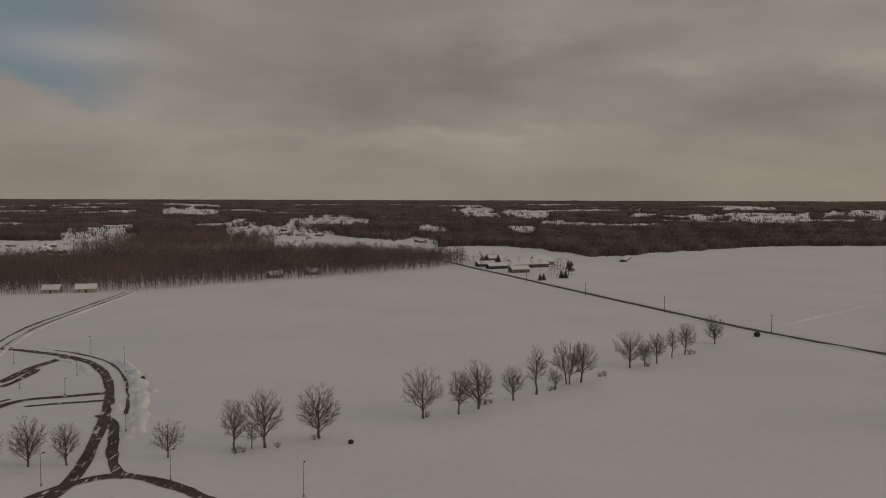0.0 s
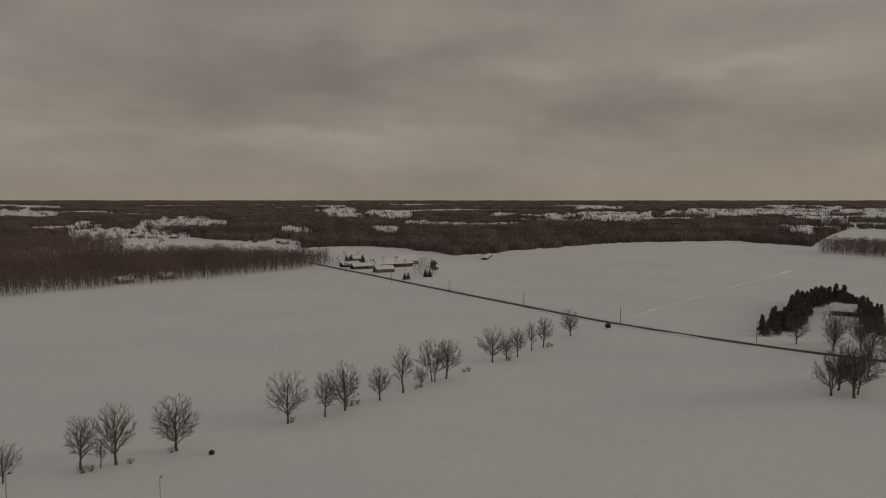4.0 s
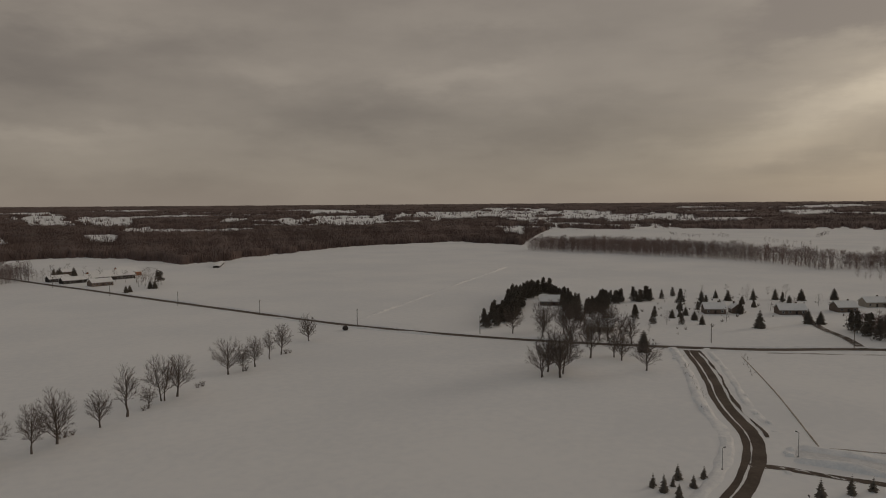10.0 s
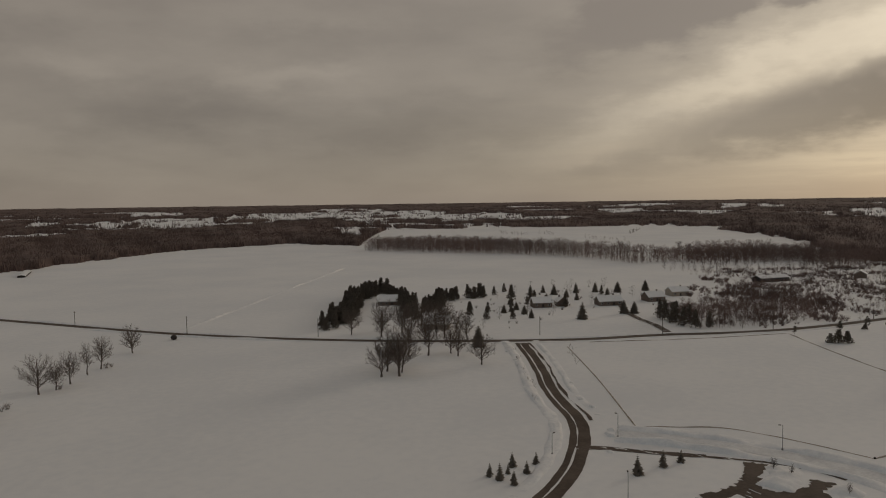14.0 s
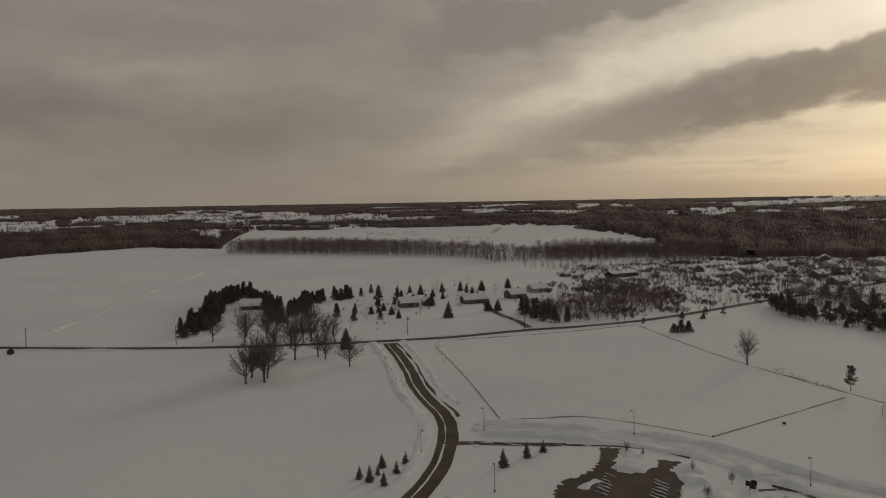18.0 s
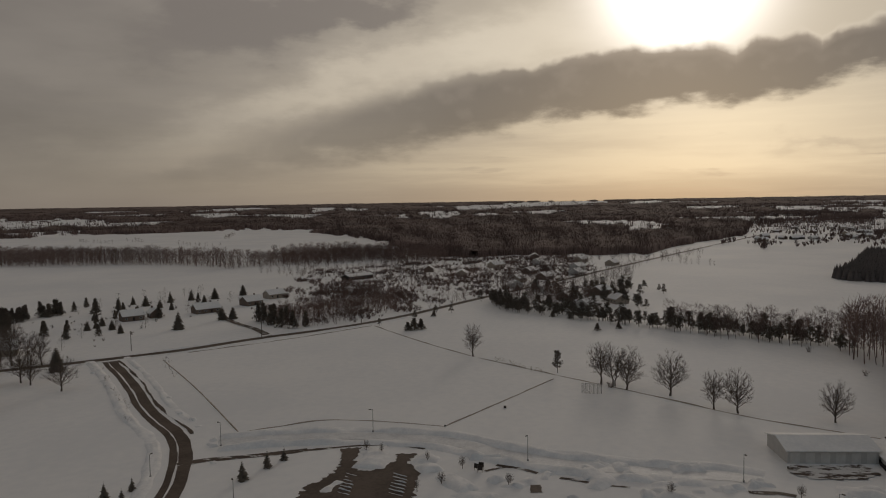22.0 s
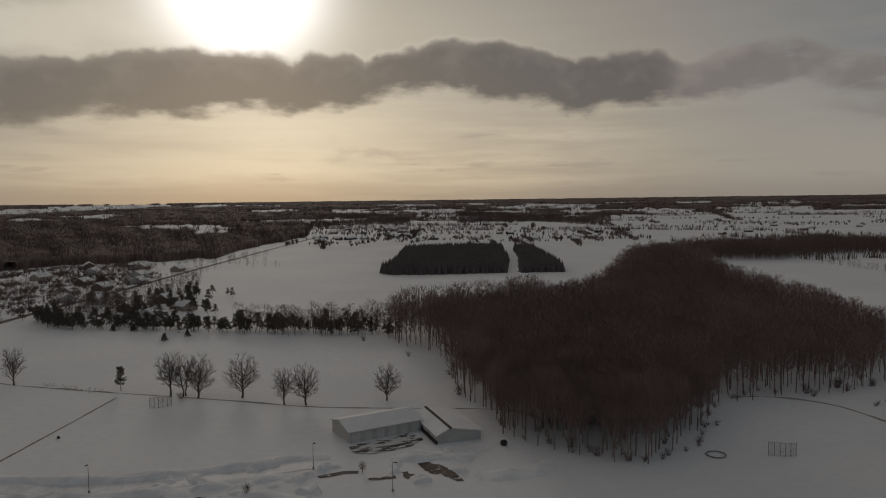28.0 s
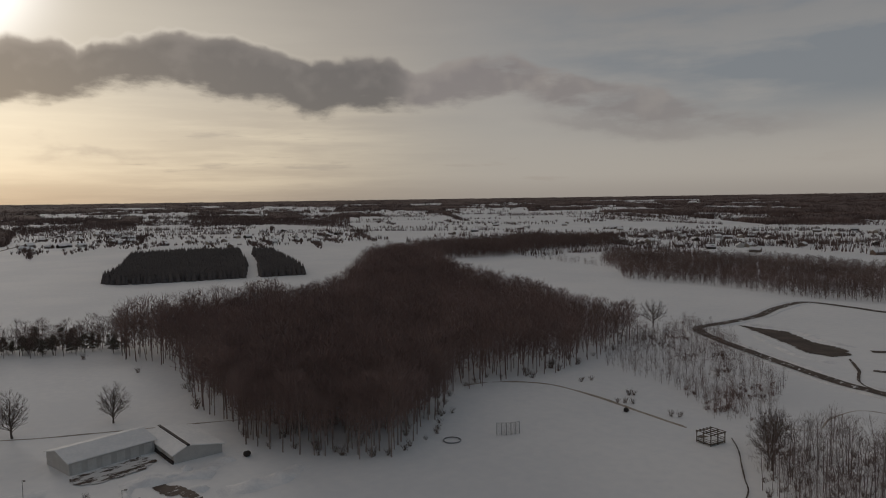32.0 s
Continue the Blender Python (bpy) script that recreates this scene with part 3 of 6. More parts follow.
# the loop road and lots at the first view
LOOP = spline([(-198, 291), (-175, 289), (-158, 283), (-140, 274), (-124.6, 261.2), (-110.7, 241), (-99, 216.9), (-90.2, 193.9), (-83.4, 172.8), (-78.6, 155.7), (-77.7, 140.7), (-83, 120.7)], 1.5)
road(LOOP, 3.0, "loop road cleared to dark asphalt", wob=0.25)
road(LOOP[30:100], 0.9, "bared rut beside the loop road", shift=-5.2, wob=0.4)
road(spline([(-94.1, 198.9), (-86.2, 190.8), (-78.4, 172.7), (-71.5, 158.7), (-66.6, 153.6)], 1.2), 2.6, "branch of the loop road, patchy asphalt", wob=0.5)
road(spline([(-82.7, 140.7), (-77.6, 148.7), (-70.6, 154.2), (-61.6, 152.6), (-50.6, 145.5), (-38.7, 136.4)], 1.0), 2.8, "roundabout road of dark asphalt", wob=0.4)
road(spline([(-145, 229.3), (-142.9, 237.3), (-143.7, 256.3), (-141, 273)], 1.2), 3.4, "lane of dark asphalt between snowy lawns", wob=0.4)
road(spline([(-139, 229.2), (-138.9, 239.3), (-140.7, 253.3)], 1.0), 2.2, "bared streak of asphalt in the lane", wob=0.5)
road(spline([(-101.9, 222), (-113, 218), (-123.1, 214.1), (-126.2, 206.1), (-124.3, 195.1)], 1.2), 2.6, "cross lane of dark asphalt", wob=0.35)
road(spline([(-99, 213.9), (-109.1, 211), (-119.1, 207.1)], 1.2), 1.6, "bared streak beside the cross lane", wob=0.4)
road(spline([(-128.1, 215.1), (-131.2, 207.1), (-129.3, 199.1)], 1.0), 1.4, "bared kerb line of the turning circle", wob=0.3)
bank(LOOP[24:88], 3.0, 0.4, 30, shift=-7.0)
bank(LOOP[52:112], 4.5, 0.7, 31, "rough heaps of ploughed snow along the loop road", -9.0, lumps=0.6)
bank(LOOP[10:70], 2.4, 0.4, 33, shift=4.2)
LANE = spline([(-168, 263), (-180, 298), (-190, 341), (-194, 393), (-199, 467)], 3)
road(LANE, 1.3, "farm lane with bared wheel ruts", shift=-2.3, wob=0.4)
road(LANE, 0.8, "farm lane with bared wheel ruts", shift=2.2, wob=0.4)
bank(LANE, 2.0, 0.4, 32, shift=4.5)
for k, (x, y) in enumerate(((-92.1, 205.9), (-89.9, 226.9), (-84.1, 196.8), (-78.3, 180.7), (-64.7, 140.6), (-52.7, 138.5), (-70.8, 132.7), (-97.7, 242.9), (-115.5, 263.1))):
    bank(spline([(x - 1.5, y + 3), (x, y), (x + 2, y - 3)], 0.8), 3.2, 0.5, 40 + k, "heap of ploughed snow by the loop road")

# the loop road and car park at the last view
LOOP_B = spline([(75, -396), (130, -402), (151, -408), (176, -410), (177, -378), (172, -349), (173, -319), (175, -299), (167, -288), (152, -277), (134.4, -266), (115.9, -254.7), (92.3, -241.7), (76, -236.3), (48.3, -226.4)], 2)
road(LOOP_B, 4.6, "curving park road of dark asphalt", wob=0.2)
patch([(166, -317), (153, -316), (143, -316), (126, -301), (112, -296), (106, -287), (108.7, -278.1), (119, -279), (133, -292), (152, -307)], "park car park of dark asphalt", 4, 0.5, material=M_ASPH)
road(spline([(103.7, -279.3), (95.1, -263.6), (88.4, -246.8), (82.1, -240.1), (76, -237.3)], 1.5), 1.0, "bared rut in the park", wob=0.4)
road(spline([(103, -298), (95, -302), (81, -297), (60.7, -290)], 1.5), 3.6, "park lane of dark asphalt", wob=0.6)
road(spline([(91.1, -265.7), (84.1, -267), (73.9, -263.4), (57.6, -260.1)], 1.5), 2.2, "park lane of dark asphalt", wob=0.6)
bank(spline([(163, -322), (144, -322), (124, -307), (110, -302)], 2), 4.0, 0.5, 51, "bank of ploughed snow round the park car park")
bank(spline([(150, -299), (133, -284), (118.5, -271.7), (104.3, -268.2)], 2), 4.0, 0.5, 52, "bank of ploughed snow round the park car park")
bank(LOOP_B[40:], 2.4, 0.35, 53, "low ridge of ploughed snow along the park road", 4.6)
bank(LOOP_B[40:], 2.4, 0.35, 54, "low ridge of ploughed snow along the park road", -4.6)
ARC = spline([(83.1, -182.9), (77.3, -189.2), (78.7, -199.1), (78, -210.2), (75.2, -215.3), (66.2, -216.7)], 1.2)
bank(ARC, 0.6, 0.12, 55, "strip of dry grass round a snowed-in path", material=M_GRASS, name="grass_strip")
TRAIL = spline([(171.8, -151.7), (168.3, -162.8), (154.7, -173.2), (136.7, -172.9), (114.6, -168.7), (100.5, -166.2)], 1.5)
bank(TRAIL, 0.9, 0.2, 50, "strip of dry grass along the foot trail", material=M_GRASS, name="grass_strip")
road(spline([(88.5, -166.7), (83.2, -159.9), (79, -153.1), (73.6, -144.3), (69.3, -137.4), (64.8, -123.6)], 1.0), 0.32, "narrow cleared footpath", wob=0.08, name="footpath")

road(spline([(373, 227), (347, 207), (332, 192), (317, 173), (301, 157)], 2), 3.4, "curving house drive cleared to dark asphalt", wob=0.3)
# lines of dry grass along field edges
for k, pts in enumerate(([(247, 175), (208.5, 135.4), (169.8, 98.2)], [(169.8, 98.2), (176.8, 89.5), (183.8, 80.8), (185.8, 71.1), (186, 59.4), (185.1, 45.6)], [(185.1, 45.6), (211.3, 34.6), (242.6, 21.7)], [(335, 118), (303, 88), (273.9, 56.6), (247.6, 20.8)], [(247.6, 20.8), (229.2, -6.1), (209.1, -34), (197.9, -57.9), (185.9, -83.8), (175.2, -90)], [(260, 173), (298, 142), (335, 118)])):
    bank(spline(pts, 1.5), (0.5, 0.5, 0.45, 0.5, 0.6, 0.35)[k], 0.18, 60 + k, "strip of dry grass showing through snow along a field edge", material=M_GRASS, name="grass_strip", lumps=0.35)
bank(spline([(157, 339), (216, 386), (303, 459), (416, 550)], 5), 3.4, 0.5, 70, "long low snow drift across the field", lumps=0.5)


# ---- trees ----
def unit(v):
    return v / np.linalg.norm(v)


def dome_tree(seed, h=15.0, wide=0.34, low=0.05, n=28, fine=0.026, stems=1):
    """An open-grown leafless tree: limbs fan from the stem to a domed crown. Returns stem rows, limb rows, twig rows."""
    rng = np.random.default_rng(seed)
    stem, limbs, twigs = [], [], []
    mid = np.array([rng.normal(0, 0.02), rng.normal(0, 0.02), 0.57]) * h
    half = np.array([wide, wide * rng.uniform(0.85, 1.1), 0.44]) * h

    def twig(p, d, k):
        for _ in range(k):
            e = unit(d + rng.normal(0, 0.4, 3) + np.array([0, 0, 0.3]))
            twigs.append([*p, *(p + e * h * rng.uniform(0.05, 0.125)), fine])

    for j in range(stems):
        foot = np.array([(j - (stems - 1) / 2) * 1.1, rng.normal(0, 0.3) * (stems > 1), 0.0])
        top = mid + np.array([(j - (stems - 1) / 2) * wide * h * 0.9, 0, half[2] * 0.75])
        rad, m = h * 0.023 / (1 + 0.3 * (stems - 1)), 8
        pts = [foot + (top - foot) * f + rng.normal(0, 0.012, 3) * h * (0 < f < 1) for f in np.linspace(0, 1, m + 1)]
        for i in range(m):
            stem.append([*pts[i], rad * (1 - 0.095 * i) * (1.3 if i == 0 else 1), *pts[i + 1], rad * (1 - 0.095 * (i + 1))])
        pts = np.array(pts)
        for k in range(n // stems):
            az = k * 2.4 + rng.uniform(-0.3, 0.3)
            s = -0.50 + 1.42 * (k + 0.5) / (n // stems) + rng.normal(0, 0.06)
            c = math.sqrt(max(0.03, 1 - s * s))
            end = mid + half * np.array([c * math.cos(az), c * math.sin(az), s]) * rng.uniform(0.82, 1.0)
            f = min(0.8, low + 0.42 * (s + 0.5) / 1.42 + rng.uniform(0, 0.08))
            p0 = np.array([np.interp(f, np.linspace(0, 1, m + 1), pts[:, i]) for i in range(3)])
            ctrl = p0 * 0.55 + end * 0.45 + np.array([0, 0, -0.05 * h if s > 0.1 else 0.03 * h])
            seg = [(1 - t) ** 2 * p0 + 2 * t * (1 - t) * ctrl + t * t * end for t in np.linspace(0, 1, 6)]
            seg = [q + rng.normal(0, 0.008 * h, 3) * (0 < i < 5) for i, q in enumerate(seg)]
            r = rad * (1 - 0.75 * f) * 0.5
            for i in range(5):
                limbs.append([*seg[i], max(r * (1 - 0.17 * i), 0.03), *seg[i + 1], max(r * (1 - 0.17 * (i + 1)), 0.025)])
                d = unit(seg[i + 1] - seg[i])
                if i >= 1:
                    for _ in range(3):
                        v = rng.normal(0, 1, 3)
                        v = unit(v - d * v.dot(d))
                        e = unit(d + v * rng.uniform(0.5, 1.0) + np.array([0, 0, 0.15]))
                        q = seg[i + 1] + e * h * rng.uniform(0.06, 0.11)
                        limbs.append([*seg[i + 1], 0.032, *q, 0.02])
                        twig(q, e, 8)
                        twig((q + seg[i + 1]) / 2, e, 6)
            twig(seg[5], d, 5)
    return stem, limbs, twigs


def fuzzy_tree(seed, h=16.0, low=0.25, n=60, wide=0.22, spread=0.17, r=0.011):
    """A leafless tree of many fine upright shoots round a slender stem."""
    rng = np.random.default_rng(seed)
    S, T, p, d, rad = [], [], np.zeros(3), unit(np.array([rng.normal(0, 0.04), rng.normal(0, 0.04), 1])), h * r
    path = [p]
    for i in range(5):
        q = p + d * h * 0.88 / 5
        S.append([*p, rad, *q, rad * 0.8])
        p, rad = q, rad * 0.8
        path.append(p)
        d = unit(d + rng.normal(0, 0.04, 3))
    path = np.array(path)
    for k in range(n):
        f = low + (0.92 - low) * rng.uniform(0, 1) ** 0.85
        u = (f - low) / (1 - low)
        c = np.array([np.interp(f, np.linspace(0, 0.88, 6), path[:, i]) for i in range(3)])
        a, m = rng.uniform(0, 2 * math.pi), h * spread * math.sqrt(rng.uniform(0, 1)) * (0.45 + 1.1 * math.sin(math.pi * min(1, u * 0.85 + 0.12)) ** 1.2) * 0.7
        out = np.array([math.cos(a), math.sin(a), 0])
        b = c + out * m
        e = unit(out * rng.uniform(0.1, 0.8) + rng.normal(0, 0.32, 3) + np.array([0, 0, 0.8]))
        T.append([*b, *(b + e * h * rng.uniform(0.07, 0.16)), wide])
        if k % 4 == 0:
            T.append([*(c - np.array([0, 0, m * 0.7])), *b, wide * 0.8])
    return S, T


def slivers(T, seed=0):
    """Twigs as thin three-cornered blades. T: rows of base, tip, width."""
    T = np.asarray(T, float)
    p, q, w = T[:, :3], T[:, 3:6], T[:, 6:7]
    s = np.cross(q - p, np.random.default_rng(seed).normal(0, 1, p.shape))
    s /= np.linalg.norm(s, axis=1)[:, None] + 1e-9
    V = np.stack([p - s * w / 2, p + s * w / 2, q], 1).reshape(-1, 3)
    return V, np.arange(len(V)).reshape(-1, 3)


def tris(F):
    F = np.asarray(F)
    return F if F.shape[1] == 3 else np.vstack([F[:, [0, 1, 2]], F[:, [0, 2, 3]]])


def fused(*pieces):
    """Several places-and-faces pairs as one, all in triangles."""
    Vs, Fs, k = [], [], 0
    for V, F in pieces:
        Vs.append(np.asarray(V, float))
        Fs.append(tris(F) + k)
        k += len(V)
    return np.vstack(Vs), np.vstack(Fs)


def scatter(name, shapes, places, sizes, seed, label, category, *mats, kind="stuff"):
    """One joined mesh of many shapes at places (x, y); sizes scale them."""
    rng = np.random.default_rng(seed)
    pick = rng.integers(0, len(shapes), len(places))
    Vs, Fs, k = [], [], 0
    for s, (V, F) in enumerate(shapes):
        P = np.asarray(places)[pick == s]
        if not len(P):
            continue
        sc = np.asarray(sizes)[pick == s]
        a = rng.uniform(0, 2 * math.pi, len(P))
        V, F = np.asarray(V, float), np.asarray(F)
        x = (V[None, :, 0] * np.cos(a)[:, None] - V[None, :, 1] * np.sin(a)[:, None]) * sc[:, None] + P[:, None, 0]
        y = (V[None, :, 0] * np.sin(a)[:, None] + V[None, :, 1] * np.cos(a)[:, None]) * sc[:, None] + P[:, None, 1]
        z = V[None, :, 2] * (sc * rng.uniform(0.88, 1.12, len(P)))[:, None] + rise(P[:, 0], P[:, 1])[:, None]
        Vs.append(np.stack([x, y, z], -1).reshape(-1, 3))
        Fs.append((F[None] + (np.arange(len(P)) * len(V))[:, None, None] + k).reshape(-1, F.shape[1]))
        k += len(P) * len(V)
    ob = new(name, np_mesh(name, np.vstack(Vs), np.vstack(Fs), *mats))
    return tagged(ob, label, category, kind=kind)


def sizes(n, lo, hi, seed):
    return np.random.default_rng(seed).uniform(lo, hi, n)


def make_tree(seed, label, **kw):
    stem, limbs, twigs = dome_tree(seed, **kw)
    ob = thing("tree", label, "tree")
    new("trunk", np_mesh("trunk", *segs_mesh("", stem, 6), M_BARK)).parent = ob
    new("crown", np_mesh("crown", *fused(segs_mesh("", limbs), slivers(twigs, seed)), M_TWIG)).parent = ob
    return ob


PLACED = set()


def plant(protos, spots, group="", flat=1.0):
    """Place copies of prototype trees: rows of x, y, height, prototype."""
    for i, (x, y, h, k) in enumerate(spots):
        ob = protos[k]
        m = pose(x, y, float(rise(x, y)) - 0.05, 0, 0, 71 * i)
        if ob.name in PLACED:
            ob = copy_thing(ob, m)
        else:
            PLACED.add(ob.name)
            ob.matrix_basis = m
        ob.scale = (h / 15 * (0.84 + 0.04 * (i % 5)), h / 15 * (0.84 + 0.04 * (i % 4)), h / 15 * 0.94 * flat)
        if group:
            ob["group"] = group


TREES = [make_tree(1, "leafless oval-crowned tree standing in field snow", wide=0.31, low=0.12),
         make_tree(2, "leafless spreading tree with low limbs in field snow", wide=0.42, low=0.1),
         make_tree(3, "leafless upright tree with a narrow crown in snow", wide=0.27, low=0.16),
         make_tree(4, "leafless twin-stemmed tree standing in field snow", wide=0.37, low=0.12, stems=2, n=32),
         make_tree(5, "slender half-bare tree with few branches in snow", wide=0.19, low=0.24, n=16),
         make_tree(6, "leafless dense round-crowned tree standing in snow", wide=0.36, low=0.1, n=36)]
plant(TREES, [(-48.4, 170.5, 13, 2), (-44.4, 171.4, 7, 4), (-41.4, 172.4, 15, 0), (-29.4, 179.3, 14, 5), (-3.5, 196, 15, 1), (6.5, 200, 13, 2), (12.4, 204.9, 14, 5), (23.4, 213.9, 11, 0), (31.3, 220.8, 15, 4), (38.3, 227.8, 7, 3), (43.3, 232.8, 15, 3), (48.2, 235.8, 14, 2), (70.1, 256.7, 14, 1), (76, 258.7, 10, 0), (82, 263.7, 12, 2), (90.9, 273.7, 12, 4), (97.8, 279.7, 13, 2), (118, 301, 12, 5)], "row of trees across the field")
plant(TREES, [(-62.4, 165.6, 9.5, 1), (-91.6, 159.8, 11.2, 5), (-83.5, 160.8, 10.3, 0), (-99.7, 155.9, 10.3, 1)], "trees by the loop road")
plant(TREES, [(272.9, 55.6, 13.5, 0), (237.9, 5.9, 14.4, 2), (236, 1.9, 13.5, 3), (232.1, -2.1, 13.5, 5), (227.5, -14.9, 13.5, 5), (214.8, -26, 11.7, 0), (212, -32, 12.6, 5), (207.8, -55.6, 11.2, 5), (190, -285, 13.5, 1)], "trees along the field edge")
plant(TREES, [(204, 265, 13, 1), (165.1, 187.8, 19, 1), (169.1, 191.8, 17, 3), (160.2, 191.7, 13, 3), (167.1, 196.7, 14, 5), (175, 199.8, 11, 5), (195.8, 205.1, 16, 2), (204.7, 201.3, 13, 0), (202.7, 195.4, 13, 5), (197.7, 178.5, 12, 1), (221, 263, 16, 1), (227, 227, 15, 0), (235, 241, 15, 5), (215, 237, 16, 3), (243, 259, 14, 1), (188.9, 209, 14, 4), (223, 251, 16, 5), (213, 225, 14, 0), (230, 216, 13, 2), (248, 248, 13, 5), (238, 230, 12, 1), (207, 247, 14, 0)], "trees round the grove house")


def conifer_rows(seed, h=8.0, tiers=9, wide=0.24, arms=9, start=0.06, bulk=0.85):
    """Drooping boughs of a conifer as flat-sided slivers, and its stem."""
    rng = np.random.default_rng(seed)
    V, F = [], []
    for t in range(tiers):
        f = t / (tiers - 1)
        z = h * (start + (0.97 - start) * f)
        L = h * wide * (1 - f) ** bulk + h * 0.015
        for k in range(arms):
            a = rng.uniform(0, 2 * math.pi)
            l = L * rng.uniform(0.7, 1.15)
            w = l * 0.5 + 0.03 * h
            dz, up = -0.22 * l * rng.uniform(0.4, 1.3), h * 0.085 * (1.15 - f)
            c, s = math.cos(a), math.sin(a)
            o = len(V)
            V += [(0, 0, z + up), (c * l * 0.6 - s * w * 0.5, s * l * 0.6 + c * w * 0.5, z + dz * 0.6), (c * l, s * l, z + dz), (c * l * 0.6 + s * w * 0.5, s * l * 0.6 - c * w * 0.5, z + dz * 0.6), (0, 0, z - up * 0.4)]
            F += [(o, o + 1, o + 2), (o, o + 2, o + 3), (o + 4, o + 2, o + 1), (o + 4, o + 3, o + 2)]
    return V, F


def pine_rows(seed, h=12.0, bare=0.35, clumps=26, spread=0.30, point=1.5, tuft=1.0):
    """A ragged pine crown: clumps of short needle blades on a bare stem."""
    rng = np.random.default_rng(seed)
    V, F = [], []
    for _ in range(clumps):
        f = rng.uniform(0, 1)
        z = h * (bare + (0.95 - bare) * f)
        a, rad = rng.uniform(0, 2 * math.pi), h * spread * (1 - (0.7 if point > 1 else 0.92) * f ** point) * rng.uniform(0.25, 1.0)
        c = np.array([rad * math.cos(a), rad * math.sin(a), z])
        wide = h * tuft * rng.uniform(0.06, 0.11)
        for _ in range(16):
            o = len(V)
            e = rng.normal(0, 1, 3) * np.array([1, 1, 0.45])
            g = unit(e) + rng.normal(0, 0.35, 3)
            V += [tuple(c + rng.normal(0, 0.022 * h, 3)), tuple(c + unit(e) * wide), tuple(c + g * wide * rng.uniform(0.6, 1.1))]
            F.append((o, o + 1, o + 2))
    return V, F


def make_conifer(seed, label, rows, **kw):
    V, F = rows(seed, **kw)
    h = kw["h"]
    ob = thing("conifer", label, "conifer")
    part("crown", V, F, M_PINE, ob)
    part("trunk", *prism(h * 0.018, h * 0.006, 0, h * 0.9, 6), M_BARK, ob)
    return ob


CONES = [make_conifer(s, "dark evergreen conifer standing in snow", conifer_rows, h=15.0, wide=w, tiers=14, arms=24, bulk=q) for s, w, q in ((1, 0.36, 0.6), (2, 0.42, 0.62), (3, 0.33, 0.8))]
PINES = [make_conifer(s, "dark ragged pine standing in snow", pine_rows, h=15.0, clumps=46, bare=0.26) for s in (4, 5, 6)]
ROUND = [make_conifer(s, "broad dark evergreen standing in snow", pine_rows, h=15.0, clumps=140, bare=0.03, spread=0.34, point=1.0, tuft=0.85) for s in (14, 15, 16)]
YOUNG = [make_conifer(s, "young dark spruce planted beside the access road", conifer_rows, h=15.0, wide=0.34, tiers=11, arms=12, start=0.03) for s in (7, 8)]
plant(YOUNG, [(116.7, 103.3, 3.6, 0), (116.7, 100.4, 4.4, 1), (124.6, 103.4, 4.0, 0), (116.7, 96.4, 3.6, 1), (123.6, 98.4, 3.4, 1), (129.6, 100.5, 3.4, 0), (120.7, 101.4, 2.6, 0), (139.7, 80.3, 5.0, 0), (147.8, 78.5, 4.6, 1), (152.9, 76.8, 3.6, 0)], "young conifers by the access road")
rng = np.random.default_rng(8)
spots = []
for pts, n, h0, h1 in (([(209, 291), (233, 307), (267, 343), (304, 371), (320, 373)], 84, 8.0, 11.5), ([(304, 353), (294, 328), (270, 299), (251, 277)], 36, 8, 10.5), ([(272, 286), (294, 300), (316, 314), (342, 307)], 36, 7, 10)):
    L = spline(pts, 1.0)
    for i in range(n):
        x, y = L[int((i + 0.5) / n * len(L))] + rng.normal(0, 3.0, 2)
        spots.append((x, y, rng.uniform(h0, h1), i % 3))
plant(ROUND, spots, "conifers round the grove house")
plant(CONES + ROUND, [(203, 283, 7.4, 4), (222, 202, 10.2, 0), (355, 309, 6.5, 3), (371, 314, 6.5, 5), (345, 286, 10.2, 4), (369, 290, 7.4, 0), (385, 292, 6.5, 2), (381, 280, 7.4, 1), (340, 242, 8.3, 4), (310, 210, 10.2, 2), (313, 256, 5.5, 1), (296, 232, 5.3, 0), (300, 254, 5.3, 1), (306, 254, 5.3, 2), (282, 263, 8.3, 3), (278, 247, 7.4, 5), (397, 274, 8.3, 2), (409, 267, 7.4, 0), (417, 255, 8.3, 1), (353, 265, 5.5, 0), (369, 254, 6.5, 2), (437, 246, 8.3, 1), (389, 245, 7.4, 0), (340, 183, 10.4, 3), (334, 177, 11.3, 4), (329, 170, 11.3, 5), (324, 162, 10.4, 3), (322, 155, 9.4, 4), (328, 151, 8.3, 5), (338, 173, 10.4, 5), (332, 163, 10.4, 3), (340, 204, 8.3, 0), (344, 200, 7.4, 1), (288, 238, 6.3, 3), (304, 243, 5.5, 1), (320, 265, 5.9, 4), (328, 273, 5.2, 1), (334, 265, 5.5, 5), (348, 273, 6.7, 1), (359, 279, 5.9, 3), (375, 266, 5.9, 1), (401, 257, 6.7, 4), (298, 264, 5.9, 5), (290, 270, 6.7, 3)], "conifers round the houses")
plant(PINES, [(251.6, 21.2, 8.5, 0), (335, 115, 4, 0), (372, 96, 6, 1), (380, 89, 5, 2), (107, 580, 13, 1), (110, 584, 12, 2)], "pines by the fields")
plant(ROUND, [(326, 94.5, 10.5, 0), (328.5, 92, 9, 1), (324, 97.2, 7.5, 2)], "pines by the fields", 0.6)


